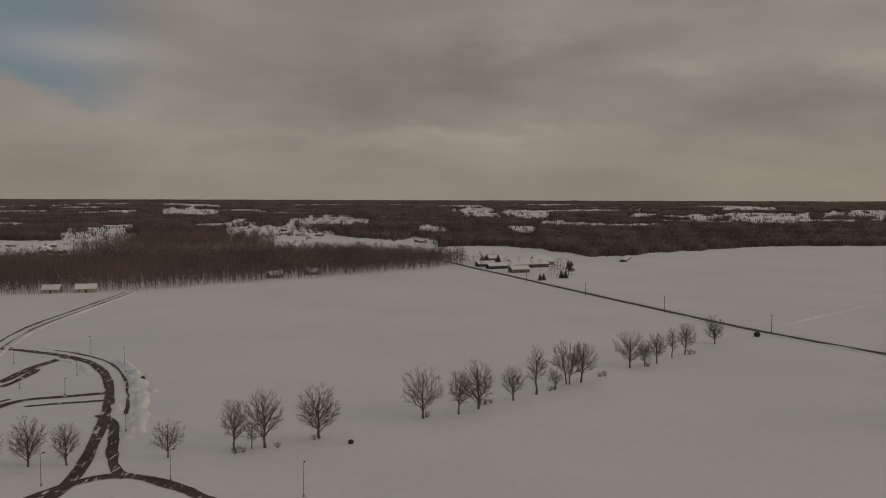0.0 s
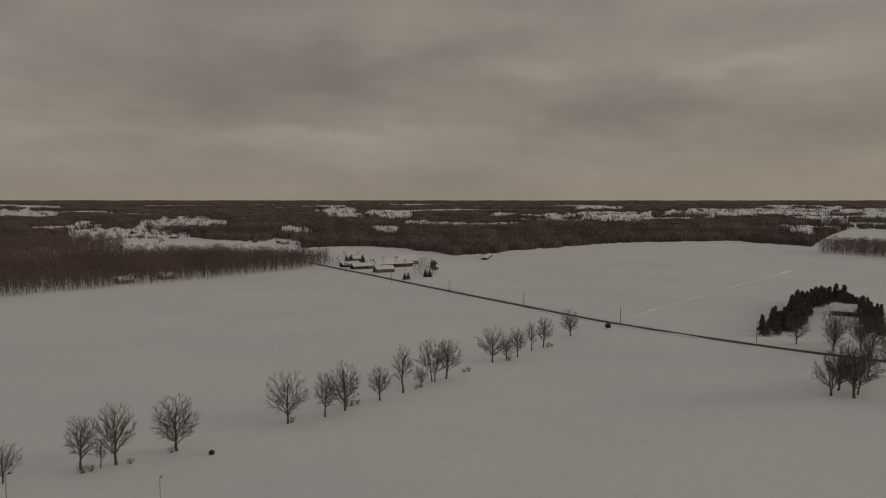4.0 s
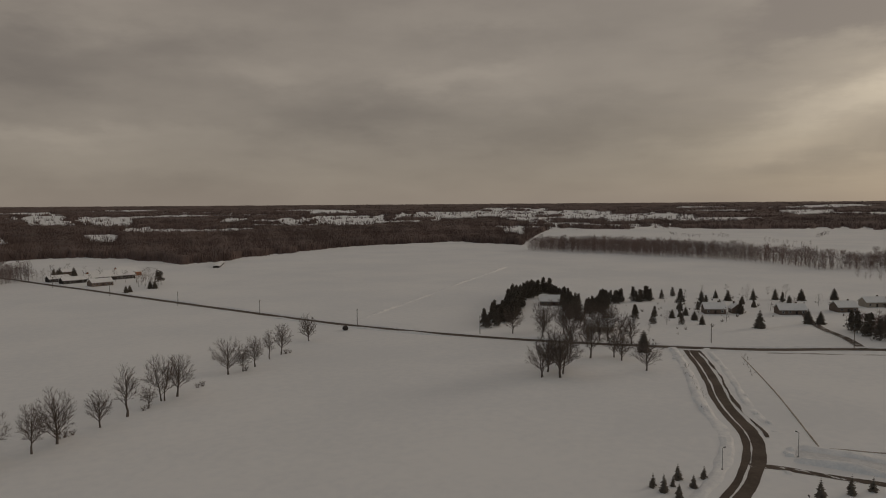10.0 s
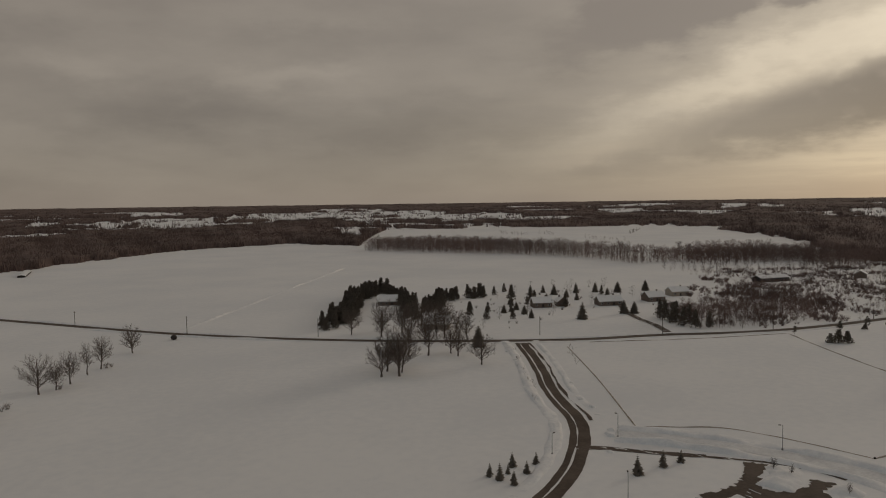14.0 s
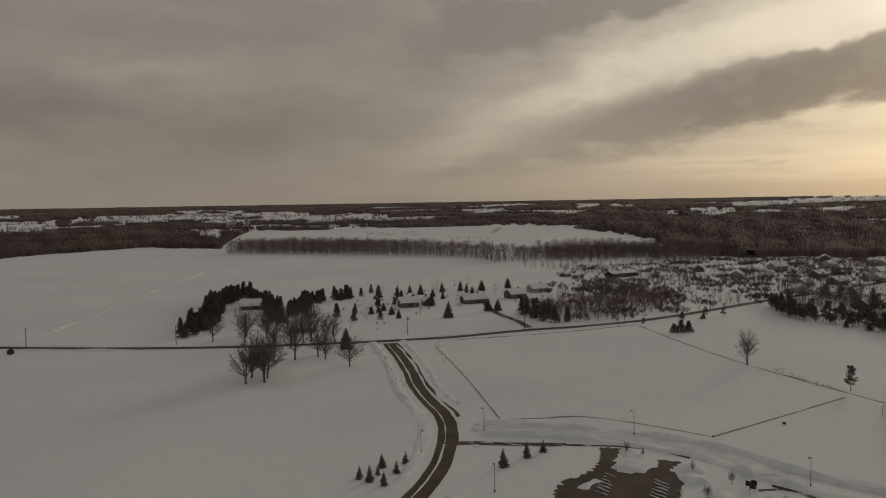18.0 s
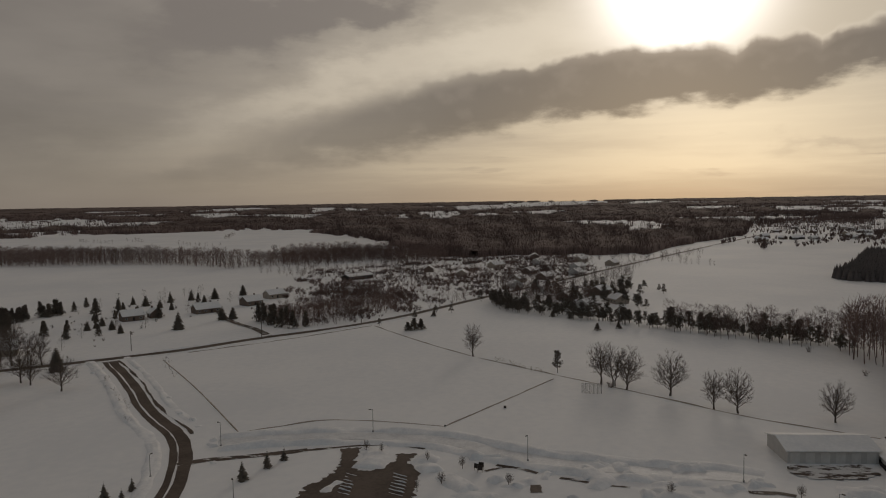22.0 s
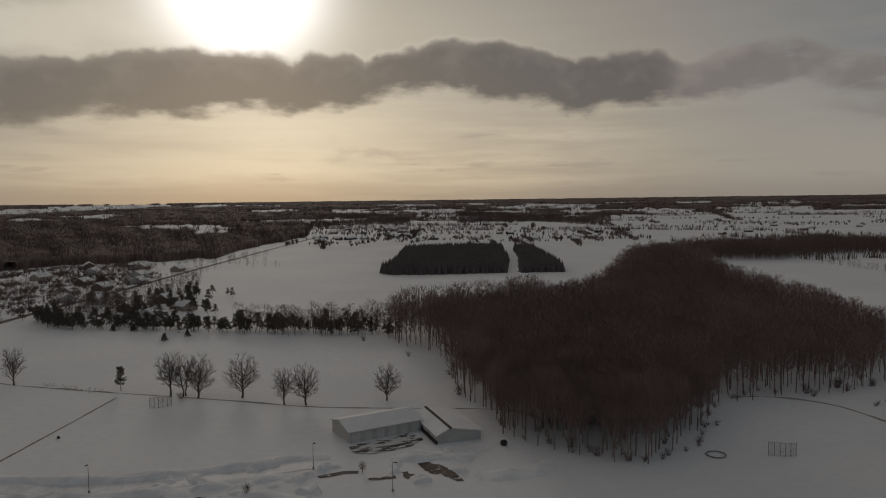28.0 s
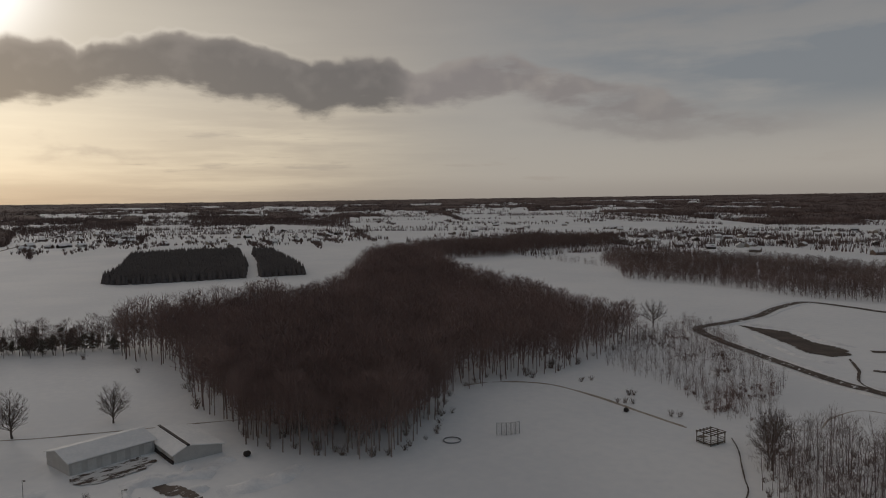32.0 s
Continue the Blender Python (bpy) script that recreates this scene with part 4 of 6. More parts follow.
plant(ROUND, [(336.7, 10.0, 6.4, 0), (343.8, 0.6, 5.6, 1), (369.6, 24.6, 6.0, 2), (373.1, 34.0, 5.2, 0), (366.6, 95.5, 5.0, 1), (364.0, 105.1, 6.0, 2)], "low evergreens along the field", 0.62)
plant(TREES, [(158.1, 43.3, 3.0, 4), (155.8, 34.5, 3.0, 2), (146.2, 37.0, 3.0, 0), (141.2, 41.0, 3.0, 4), (148.2, 22.9, 3.0, 2), (162.6, 59.8, 3.0, 0), (161.1, 55.5, 3.0, 4), (149.7, -10.2, 3.0, 2), (153.2, -35.1, 3.0, 0)], "saplings in the yard")


def whole_pine(seed):
    """Crown and stem of a pine in one."""
    return fused(pine_rows(seed, 15.0, 0.26, 46), segs_mesh("", [[0, 0, 0, 0.27, 0, 0, 13.5, 0.09]], 5))


WHOLE = [whole_pine(q) for q in (24, 25, 26)]
BELT = spline([(419, 73), (395, 61), (380, 39), (366, 15), (346, -21), (322, -63), (307, -88)], 1.0)
spots = []
for i in range(80):
    x, y = BELT[int((i + 0.5) / 80 * len(BELT))] + rng.normal(0, 2.5, 2)
    spots.append((x, y, rng.uniform(4.0, 9.5), i % 3))
plant(PINES, spots, "belt of pines")
p = BELT[(np.arange(120) + 0.5).astype(int) * len(BELT) // 120] + rng.normal(0, 3.0, (120, 2)) + np.column_stack([rng.uniform(4, 18, 120), rng.uniform(0, 5, 120)])
scatter("pine_belt", WHOLE, p, sizes(len(p), 0.25, 0.6, 201), 202, "dark ragged pines behind the edge of the belt", "pines", M_PINE)
p = np.column_stack([rng.uniform(395, 500, 60), rng.uniform(-30, 55, 60)])
p = p[np.abs(p[:, 1] - (104 - (p[:, 0] - 370) * 0.42)) > 9]
scatter("hamlet_pines", WHOLE, p, sizes(len(p), 0.32, 0.62, 203), 204, "dark ragged pines round the hamlet houses", "pines", M_PINE)


# ---- woods ----
def shape(S, T=None):
    return fused(segs_mesh("", S), slivers(T)) if T else fused(segs_mesh("", S))


TALL = [shape(*fuzzy_tree(s, 21.0, 0.31, 150, 0.19, 0.22, 0.0095)) for s in range(10, 16)]
MID = [shape(*fuzzy_tree(s, 16.0, 0.16, 50, 0.29, 0.22)) for s in range(20, 25)]
DENSE = [shape(*fuzzy_tree(s, 16.0, 0.08, 54, 0.31, 0.24)) for s in range(25, 29)]
SAPL = [shape(*fuzzy_tree(s, 9.0, 0.1, 46, 0.10, 0.2, 0.009)) for s in range(35, 39)]
SMALL = [shape(*fuzzy_tree(s, 10.0, 0.12, 60, 0.13, 0.24)) for s in range(30, 34)]


def brush_rows(seed, h=2.5, n=26):
    """A bush of thin stems, as blades."""
    rng = np.random.default_rng(seed)
    T = []
    for _ in range(n):
        d = unit(np.array([rng.normal(0, 0.5), rng.normal(0, 0.5), 1.0]))
        p = np.array([rng.normal(0, 0.25), rng.normal(0, 0.25), 0]) * h * 0.4
        q = p + d * h * rng.uniform(0.4, 0.7)
        T.append([*p, *(q + d * h * 0.1), 0.09])
        for _ in range(2):
            T.append([*(p * 0.3 + q * 0.7), *(q + unit(d + rng.normal(0, 0.4, 3)) * h * rng.uniform(0.2, 0.4)), 0.06])
    return slivers(T, seed)


BRUSH = [brush_rows(s) for s in range(40, 44)]

GROVE = [(303, -84), (286.7, -82.1), (265, -89.6), (247.1, -92), (224.8, -82.8), (202.6, -77.4), (182.8, -79.9), (164.6, -74.5), (152.8, -79.8), (141.2, -87.1), (133.5, -94.2), (139.1, -109), (151.8, -126.5), (166.4, -141.9), (166.2, -161.8), (161.3, -188), (166.6, -219.7), (176, -257), (210, -267), (267, -294), (380, -331), (444, -364), (556, -420), (533, -361), (494, -338), (410, -266), (337, -203), (338, -159), (326, -129), (315, -90)]
pts = fill(GROVE, 4.4, 1)
front = np.hypot(pts[:, 0], pts[:, 1]) < 186
more = fill(GROVE, 3.7, 8)
more = more[(np.hypot(more[:, 0], more[:, 1]) < 212) & (more[:, 1] > -175)]
near = more[np.argsort(np.hypot(more[:, 0], more[:, 1]))][:290]
NEAR = []
for s in range(50, 54):
    ob = thing("forest_tree", "tall slender leafless tree at the edge of the wood", "tree", "trees at the edge of the wood")
    S, T = fuzzy_tree(s, 21.0, 0.36, 500, 0.085, 0.21, 0.0095)
    new("trunk", np_mesh("trunk", *segs_mesh("", S, 5), M_TRUNK)).parent = ob
    new("crown", np_mesh("crown", *slivers(T, s), M_WOOD)).parent = ob
    NEAR.append(ob)
for i, (x, y) in enumerate(near):
    ob = NEAR[i % 4]
    m = pose(x, y, -0.05, 0, 0, 67 * i)
    if i < 4:
        ob.matrix_basis = m
    else:
        ob = copy_thing(ob, m)
    k = 0.72 + 0.32 * ((i * 0.618) % 1)
    ob.scale = (k, k, k)
rest = np.vstack([pts[~front], more[np.argsort(np.hypot(more[:, 0], more[:, 1]))][290:]])
low = 1 - 0.22 * np.clip((-rest[:, 1] - 170) / 60, 0, 1) * np.clip((420 - rest[:, 0]) / 120, 0, 1)
scatter("woodland", TALL, rest, sizes(len(rest), 0.72, 1.08, 2) * low, 3, "dense dark leafless wood rising from snow", "wood", M_WOOD)
edge = fill(GROVE, 9, 5)
edge = edge[np.hypot(edge[:, 0], edge[:, 1]) < 215]
scatter("undergrowth", BRUSH, edge, sizes(len(edge), 0.5, 1.3, 6), 7, "thin brown undergrowth at the foot of the wood", "brush", M_BRUSH)
skirt = np.vstack([spline([(152.8, -79.8), (141.2, -87.1), (133.5, -94.2), (139.1, -109), (151.8, -126.5)], 2.2) + np.random.default_rng(3).normal(0, 1.2, (1, 2)), spline([(202.6, -77.4), (224.8, -82.8), (247.1, -92)], 3.0)])
flank = spline([(151.7, -124.5), (168.5, -143.8), (168.3, -163.8), (164.3, -187.9), (169.6, -219.6), (180, -255)], 1.5)
flank = flank[np.random.default_rng(6).uniform(0, 1, len(flank)) < 0.4]
flank = flank + np.random.default_rng(4).normal(0, 2.6, flank.shape) + np.array([2.0, 0.0])
skirt = np.vstack([skirt[::2] + np.random.default_rng(7).normal(0, 1.0, skirt[::2].shape), flank])
scatter("thicket", BRUSH, skirt, sizes(len(skirt), 0.5, 1.6, 8), 9, "brown thicket fringing the wood", "brush", M_BRUSH)


def wood(outline, gap, shapes, lo, hi, seed, label, material=None, name="woodland"):
    p = fill(outline, gap, seed)
    return scatter(name, shapes, p, sizes(len(p), lo, hi, seed + 1), seed + 2, label, "wood", material or M_FARWOOD)


wood([(-417, 423), (-274, 453), (-244, 463), (-199, 476), (-150, 516), (-77, 571), (-7, 638), (32, 685), (28, 700), (-40, 760), (-98, 791), (-188, 782), (-285, 723), (-366, 673), (-555, 624)], 4.4, MID, 0.55, 1.1, 11, "brown leafless wood along the far edge of the field")
wood([(-365, 723), (-293, 738), (-254, 802), (-207, 812), (-197, 902), (-231, 987), (-320, 1083), (-410, 1064), (-391, 904), (-385, 804)], 7.5, DENSE, 0.7, 1.3, 12, "brown leafless wood block among snowy fields")
wood([(587, 734), (626, 593), (652, 494), (642, 414), (616, 353), (645, 354), (695, 463), (715, 645), (647, 773)], 5.5, DENSE, 0.8, 1.2, 13, "leafless shelter wood between snowy fields", M_FARWOOD)
wood([(635, 348), (685, 310), (713, 227), (777, 166), (812, 177), (756, 263), (725, 311), (685, 379)], 5, DENSE, 0.6, 1.0, 14, "thin leafless wood behind the hamlet", M_FARWOOD)
wood([(313, -435), (254, -447), (195, -429), (167, -431), (126, -436), (109, -516), (182, -594), (274, -630), (344, -627), (454, -623), (421, -544), (359, -487)], 4.0, DENSE, 0.42, 0.72, 15, "reddish-brown leafless wood beyond the park")
wood([(556, -420), (574, -391), (660, -536), (647, -696), (570, -759), (529, -740), (549, -619), (530, -528), (553, -474)], 4.4, DENSE, 0.75, 1.1, 16, "strip of leafless wood between snowy fields", M_FARWOOD)
wood([(490, -527), (394, -501), (324, -488), (327, -496), (394, -510), (491, -538)], 5, SMALL, 0.4, 0.8, 17, "overgrown hedge between snowy fields")
wood([(340, 183), (326, 161), (326, 147), (335, 138), (372, 128), (393, 121), (461, 160), (449, 181), (395, 168), (357, 181)], 3.0, SMALL, 0.5, 0.95, 18, "brown thicket beside the country road", M_FARWOOD)
wood([(452, 158), (518, 120), (557, 160), (517, 208), (467, 197)], 6, DENSE, 0.2, 0.4, 19, "brown thicket in the snowy hamlet")
THICK = [(67.4, -139.5), (76.1, -158.2), (73.7, -173.3), (58.8, -179.9), (42.5, -174.5), (35.2, -138.8), (52.7, -122.1)]
wood(THICK, 3.0, [shape(*fuzzy_tree(q, 13.0, 0.32, 100, 0.06, 0.2, 0.009)) for q in range(70, 75)], 0.5, 1.0, 21, "brown thicket of slender young trees in the park", M_SAPLING, name="thicket")
plant(TREES, [(77.3, -163.1, 11, 3), (71.9, -153.3, 12, 1), (79.6, -171.1, 9, 1)], "taller trees of the park thicket")
wood(THICK, 3.4, BRUSH, 0.4, 1.0, 121, "reddish-brown brush under the park thicket", M_BRUSH, name="undergrowth")
wood([(157.1, -206.1), (182, -255), (185, -305), (161, -294), (132, -257.1), (100.6, -222.3), (87.2, -186.8), (98.9, -176.3), (107.3, -186), (129.8, -199.1)], 2.8, SAPL, 0.25, 0.8, 22, "scattered saplings and brush in park snow", M_SAPLING)
wood([(307, -90), (314, -63), (323, -43), (339, -25), (359, -20), (347, -50), (339, -80), (328, -100)], 4.6, TALL, 0.4, 0.66, 20, "leafless trees between the pines and the wood")
def clusters(outline, gap, seed, share=0.5, lo=4.0, hi=16.0, step=2.6):
    """Places in irregular clumps within an outline."""
    rng = np.random.default_rng(seed)
    out = []
    for c in fill(outline, gap, seed):
        if rng.uniform() > share:
            continue
        r = rng.uniform(lo, hi)
        n = max(3, int((r / step) ** 2 * 0.8))
        q = rng.normal(0, 0.5, (n, 2)) * np.array([r, r * rng.uniform(0.35, 1.0)])
        t = rng.uniform(0, math.pi)
        out.append(c + q @ np.array([[math.cos(t), math.sin(t)], [-math.sin(t), math.cos(t)]]))
    return np.vstack(out)


OUTSKIRT = [(328, 194), (417, 206), (596, 279), (686, 222), (787, 147), (779, 58), (640, 16), (519, 54), (398, 108), (338, 145)]
p = clusters(OUTSKIRT, 17, 23, 0.8, 4, 15, 2.0)
scatter("brush", BRUSH, p, sizes(len(p), 0.4, 1.5, 24), 25, "scattered brown brush on snowy ground round the hamlet", "brush", M_FARWOOD)
p = clusters(OUTSKIRT, 30, 123, 0.75, 3, 16, 3.2)
scatter("brush", SMALL, p, sizes(len(p), 0.35, 0.8, 124), 125, "small leafless trees in clumps round the hamlet", "brush", M_FARWOOD)


def off_road(p, d=6.0):
    """Those of the places that keep clear of the country road."""
    g = np.hypot(p[:, None, 0] - MAIN[None, ::2, 0], p[:, None, 1] - MAIN[None, ::2, 1]).min(1)
    return p[g > d]


for k, (poly, gap, shapes, lo, hi, label) in enumerate((
        ([(419, 63), (498, 86), (557, 84), (538, 52), (468, 33), (448, 18), (400, 14), (391, 39)], 6.5, MID, 0.45, 0.85, "leafless trees crowding the hamlet by the road"),
        ([(549, 130), (634, 127), (603, 103), (522, 92), (513, 109)], 4.0, SMALL, 0.3, 0.7, "dark brush behind the hamlet"),
        ([(634, 89), (732, 91), (746, 52), (718, 28), (637, 31), (609, 58)], 5.5, SMALL, 0.3, 0.9, "dark brush and small trees among hamlet houses"),
        ([(726, 257), (830, 293), (844, 236), (777, 187), (706, 170), (656, 202)], 6.5, DENSE, 0.6, 1.0, "strip of leafless wood behind the hamlet"),
        ([(636, 310), (757, 388), (844, 351), (830, 293), (726, 257), (656, 272)], 6.5, DENSE, 0.6, 1.0, "strip of leafless wood behind the hamlet"),
        ([(421, 141), (492, 161), (489, 150), (433, 122), (398, 117)], 3.2, BRUSH, 0.6, 1.5, "brown brush beside the country road"))):
    p = off_road(fill(poly, gap, 400 + k))
    scatter("woodland" if hi > 0.8 else "brush", shapes, p, sizes(len(p), lo, hi, 410 + k), 420 + k, label, "trees", M_FARWOOD)
PARK = [(157.1, -206.1), (182, -255), (185, -305), (161, -294), (132, -257.1), (100.6, -222.3), (87.2, -186.8), (98.9, -176.3), (107.3, -186), (129.8, -199.1)]
p = clusters(PARK, 15, 301, 0.7, 3, 9, 1.5)
scatter("park_brush", SAPL + BRUSH, p, sizes(len(p), 0.35, 0.85, 302), 303, "clumps of brown saplings in park snow", "brush", M_WOOD)
p = clusters([(91.6, -196.6), (120.2, -209.5), (129.8, -199.1), (107.1, -182)], 8, 304, 0.8, 3, 7, 1.3)
scatter("park_brush", SAPL + BRUSH, p, sizes(len(p), 0.4, 0.8, 305), 306, "dense reddish-brown brush in park snow", "brush", M_WOOD)
p = fill([(399, 69), (559, 33), (701, -27), (641, -13), (500, -7), (420, 20)], 7, 26)
scatter("brush", SMALL, p, sizes(len(p), 0.5, 1.1, 27), 28, "leafless trees round the hamlet houses", "brush", M_TWIG)
p = fill([(224, 207), (417, 235), (437, 305), (328, 312), (249, 261)], 15, 29)
scatter("brush", BRUSH + SMALL[:2], p, sizes(len(p), 0.4, 1.0, 30), 31, "small leafless trees and bushes in snowy gardens", "brush", M_TWIG)
for k, line in enumerate(([(248, 186), (230.3, 172.3), (212.5, 154.2)], [(236, 186), (214.5, 164), (194.6, 143.9), (178.7, 127.8)])):
    L = spline(line, 3.0) + np.array([[6.5, -5.5], [-6.5, 5.5]][k])
    rng = np.random.default_rng(320 + k)
    L = L[rng.uniform(0, 1, len(L)) < 0.5] + rng.normal(0, 0.9, (1, 2))
    L = L + rng.normal(0, 0.8, L.shape)
    scatter("roadside_brush", [brush_rows(q, 2.5, 5) for q in (80, 81, 82)], L, sizes(len(L), 0.4, 1.2, 32 + k), 34 + k, "thin saplings strewn along the access road", "brush", M_BRUSH)
p = np.array([(36.3, 224.8), (37.8, 226.3), (14.5, 209.9), (16.4, 210.9), (13, 208.9), (56.2, 243.7), (58.2, 244.7), (-47.4, 168.5), (-45.9, 169.4), (-38.4, 172.4), (-30.4, 178.3), (-2.5, 197), (77, 258.7), (99.8, 279.7), (101.8, 280.7), (129.1, -181.2), (128.1, -182.2), (129.6, -182.1), (149.2, -183.4), (234, 2.9), (302, -71), (264.6, -79.7), (150.2, -185.4), (148.3, -187.4), (124.8, -173.3), (122.8, -174.4), (108.7, -171.9), (106.8, -173), (126.7, -172.2)])
scatter("field_bush", BRUSH, p, sizes(len(p), 0.7, 1.3, 36), 37, "small brown bushes at the feet of field trees", "brush", M_BRUSH)
p = spline([(250.5, 25.8), (257.3, 33.8), (267.1, 45.7)], 0.7)
p = p + np.random.default_rng(5).normal(0, 0.9, p.shape)
scatter("low_hedge", [brush_rows(q, 2.5, 4) for q in (84, 85)], p, sizes(len(p), 0.4, 0.9, 207), 208, "low thin hedge of dry stems on a field edge", "hedge", M_GRASS)
# trees along the farm and the distant settlements
p = np.array([(98, 559), (95, 565), (101, 571), (97, 589), (104, 599), (106, 627), (102, 615), (96, 605), (90, 621), (74, 648), (67, 690), (53, 716), (57, 722), (42, 640), (35, 670), (25, 690), (84, 631), (64, 620), (49, 655), (41, 676), (111, 609), (93, 579)])
scatter("farm_trees", MID, p, sizes(len(p), 0.5, 0.85, 38), 39, "leafless trees round the farmyard", "trees", M_TWIG)
for x, y, h in ((79, 544, 6), (82, 547, 6), (98, 561, 7), (101, 559, 7), (45, 700, 9), (50, 706, 9), (61, 706, 9)):
    plant(CONES, [(x, y, h, 1)], "conifers of the farmyard")

# plantation of dense spruces with a lane through it
rng = np.random.default_rng(77)


def spruce(seed):
    """A spruce of the plantation: a solid inner cone with boughs standing out of it."""
    rng = np.random.default_rng(seed)
    V = [(2.5 * rng.uniform(0.8, 1.15) * math.cos(1.047 * i), 2.5 * rng.uniform(0.8, 1.15) * math.sin(1.047 * i), 0.3) for i in range(6)] + [(0, 0, 9.6)]
    cone = V, [(i, (i + 1) % 6, 6) for i in range(6)]
    return fused(cone, conifer_rows(seed, 10.0, 4, 0.30, 4, 0.05))


SPRUCE = [spruce(q) for q in (3, 9, 12)]
for poly in ([(580, -150), (561, -159), (547, -197), (537, -246), (650, -300), (803, -361), (828, -309), (822, -246), (683, -196), (599, -162)], [(532, -257), (525, -292), (599, -324), (768, -386), (785, -370), (651, -313)]):
    p = fill(poly, 3.5, 41)
    scatter("spruce_plantation", SPRUCE, p, sizes(len(p), 0.86, 0.97, 42), 43, "dense dark spruce plantation standing in snow", "plantation", M_SPRUCE)

# ---- distant woodland: hummocky canopy over the rolling land, with open fields left in it ----
EDGE = [(-59.6, 1150), (-31.0, 1236), (-24.1, 1161), (-16.2, 1076), (-7.7, 1246), (0.2, 936), (5.6, 976), (9.9, 848), (12.1, 794), (14.6, 818), (20.3, 943), (24.8, 1062), (32.9, 1162), (38.3, 1078), (40.6, 1732), (46.6, 1693), (55.5, 1760), (63.8, 1741), (71.3, 1128), (74.4, 843), (78.5, 788), (85.6, 820), (91.8, 824), (94.5, 972), (98.9, 1240), (99.7, 2150), (111.4, 2300), (122.4, 2350), (130.4, 2500), (139.9, 2700), (146.3, 2300), (150.3, 1914), (154.2, 1595), (161.8, 1678), (187.9, 1500), (237.9, 1300), (297.9, 1200)]
OPEN_A = [(-29.2, 1.9, 836, 1182), (-26.0, 1.9, 882, 1532), (-24.0, 1.4, 868, 1734), (-12.4, 4.3, 878, 1706), (-18.8, 2.4, 2466, 3438), (-23.2, 1.0, 2694, 3220), (-8.3, 3.3, 1552, 2300), (-4.6, 1.3, 884, 1148), (-1.5, 1.8, 750, 1144), (3.1, 2.0, 2762, 3503), (7.1, 2.0, 2368, 3250), (6.9, 1.3, 1372, 1724), (12.6, 0.5, 2966, 3458), (-15.4, 0.8, 1688, 2142)]
OPEN_B = [(3.6, 1.4, 2192, 2813), (7.3, 1.5, 2118, 2610), (-0.5, 1.5, 1234, 1704), (6.9, 1.0, 1254, 1550), (23.5, 2.0, 3196, 3931), (24.6, 3.6, 2080, 2992), (15.8, 1.1, 2290, 2902), (19.9, 0.9, 2412, 2838), (34.6, 6.6, 2590, 3562), (42.9, 1.9, 2300, 2914), (46.5, 2.6, 2188, 2972), (37.7, 0.9, 1350, 1699), (39.6, 0.6, 3374, 4024)]
OPEN_C = [(47.9, 7.8, 1128, 1671), (59.7, 4.4, 912, 1798), (67.5, 3.9, 880, 1340), (43.1, 2.4, 2524, 3616), (48.7, 2.6, 2218, 3106), (52.3, 3.7, 2172, 2630), (48.3, 1.7, 1432, 1899), (59.0, 1.8, 2822, 3482), (65.3, 1.1, 2564, 3010), (66.8, 0.9, 3334, 3981), (69.4, 0.9, 3434, 4094), (73.0, 0.6, 2270, 2676), (76.1, 1.7, 2448, 3340), (79.6, 2.4, 3252, 4084), (79.6, 1.2, 2440, 2932)]
OPEN_D = [(85.0, 4.4, 4040, 4898), (84.5, 1.3, 2638, 3256), (88.8, 3.1, 1682, 2096), (92.1, 1.7, 1300, 1846), (101.6, 2.9, 1698, 2310), (109.9, 2.7, 1652, 2936), (102.1, 1.5, 2764, 3322), (109.0, 2.5, 2718, 3346), (120.2, 1.6, 2346, 2942), (116.6, 1.5, 3282, 3912), (119.8, 2.2, 3008, 3802), (156.6, 0.9, 1326, 1716), (160.5, 1.3, 1442, 1820), (149.3, 0.6, 3374, 3903), (91.9, 1.6, 4000, 4700), (96.4, 2.0, 3000, 3600), (103.8, 2.5, 2300, 3000), (114.6, 2.0, 2400, 3000), (126.4, 3.0, 2450, 3100), (133.8, 3.5, 2500, 3300), (128.9, 1.5, 3600, 4200)]


def tufts(name, P, gap, h0, h1, seed, label, per=6, material=None):
    """Far leafless trees as upright blades, a few to each place."""
    rng = np.random.default_rng(seed)
    n = len(P) * per
    p = np.repeat(P, per, 0) + rng.normal(0, gap * 0.33, (n, 2))
    g = np.repeat(rng.uniform(h0, h1, len(P)), per) * rng.uniform(0.75, 1.05, n)
    z = rise(p[:, 0], p[:, 1])
    tip = p + rng.normal(0, 0.2, (n, 2)) * g[:, None]
    w = np.clip(gap * rng.uniform(0.07, 0.18, n), 0.4, 2.6)
    T = np.column_stack([p, z + g * 0.05, tip, z + g, w])
    return tagged(new(name, np_mesh(name, *slivers(T, seed + 1), material or M_FAR)), label, "woods", kind="stuff")


def polar_fill(n, a0, a1, r0, r1, seed):
    rng = np.random.default_rng(seed)
    a, r = np.radians(rng.uniform(a0, a1, n)), np.sqrt(rng.uniform(r0 ** 2, r1 ** 2, n))
    return np.stack([r * np.sin(a), r * np.cos(a)], 1)


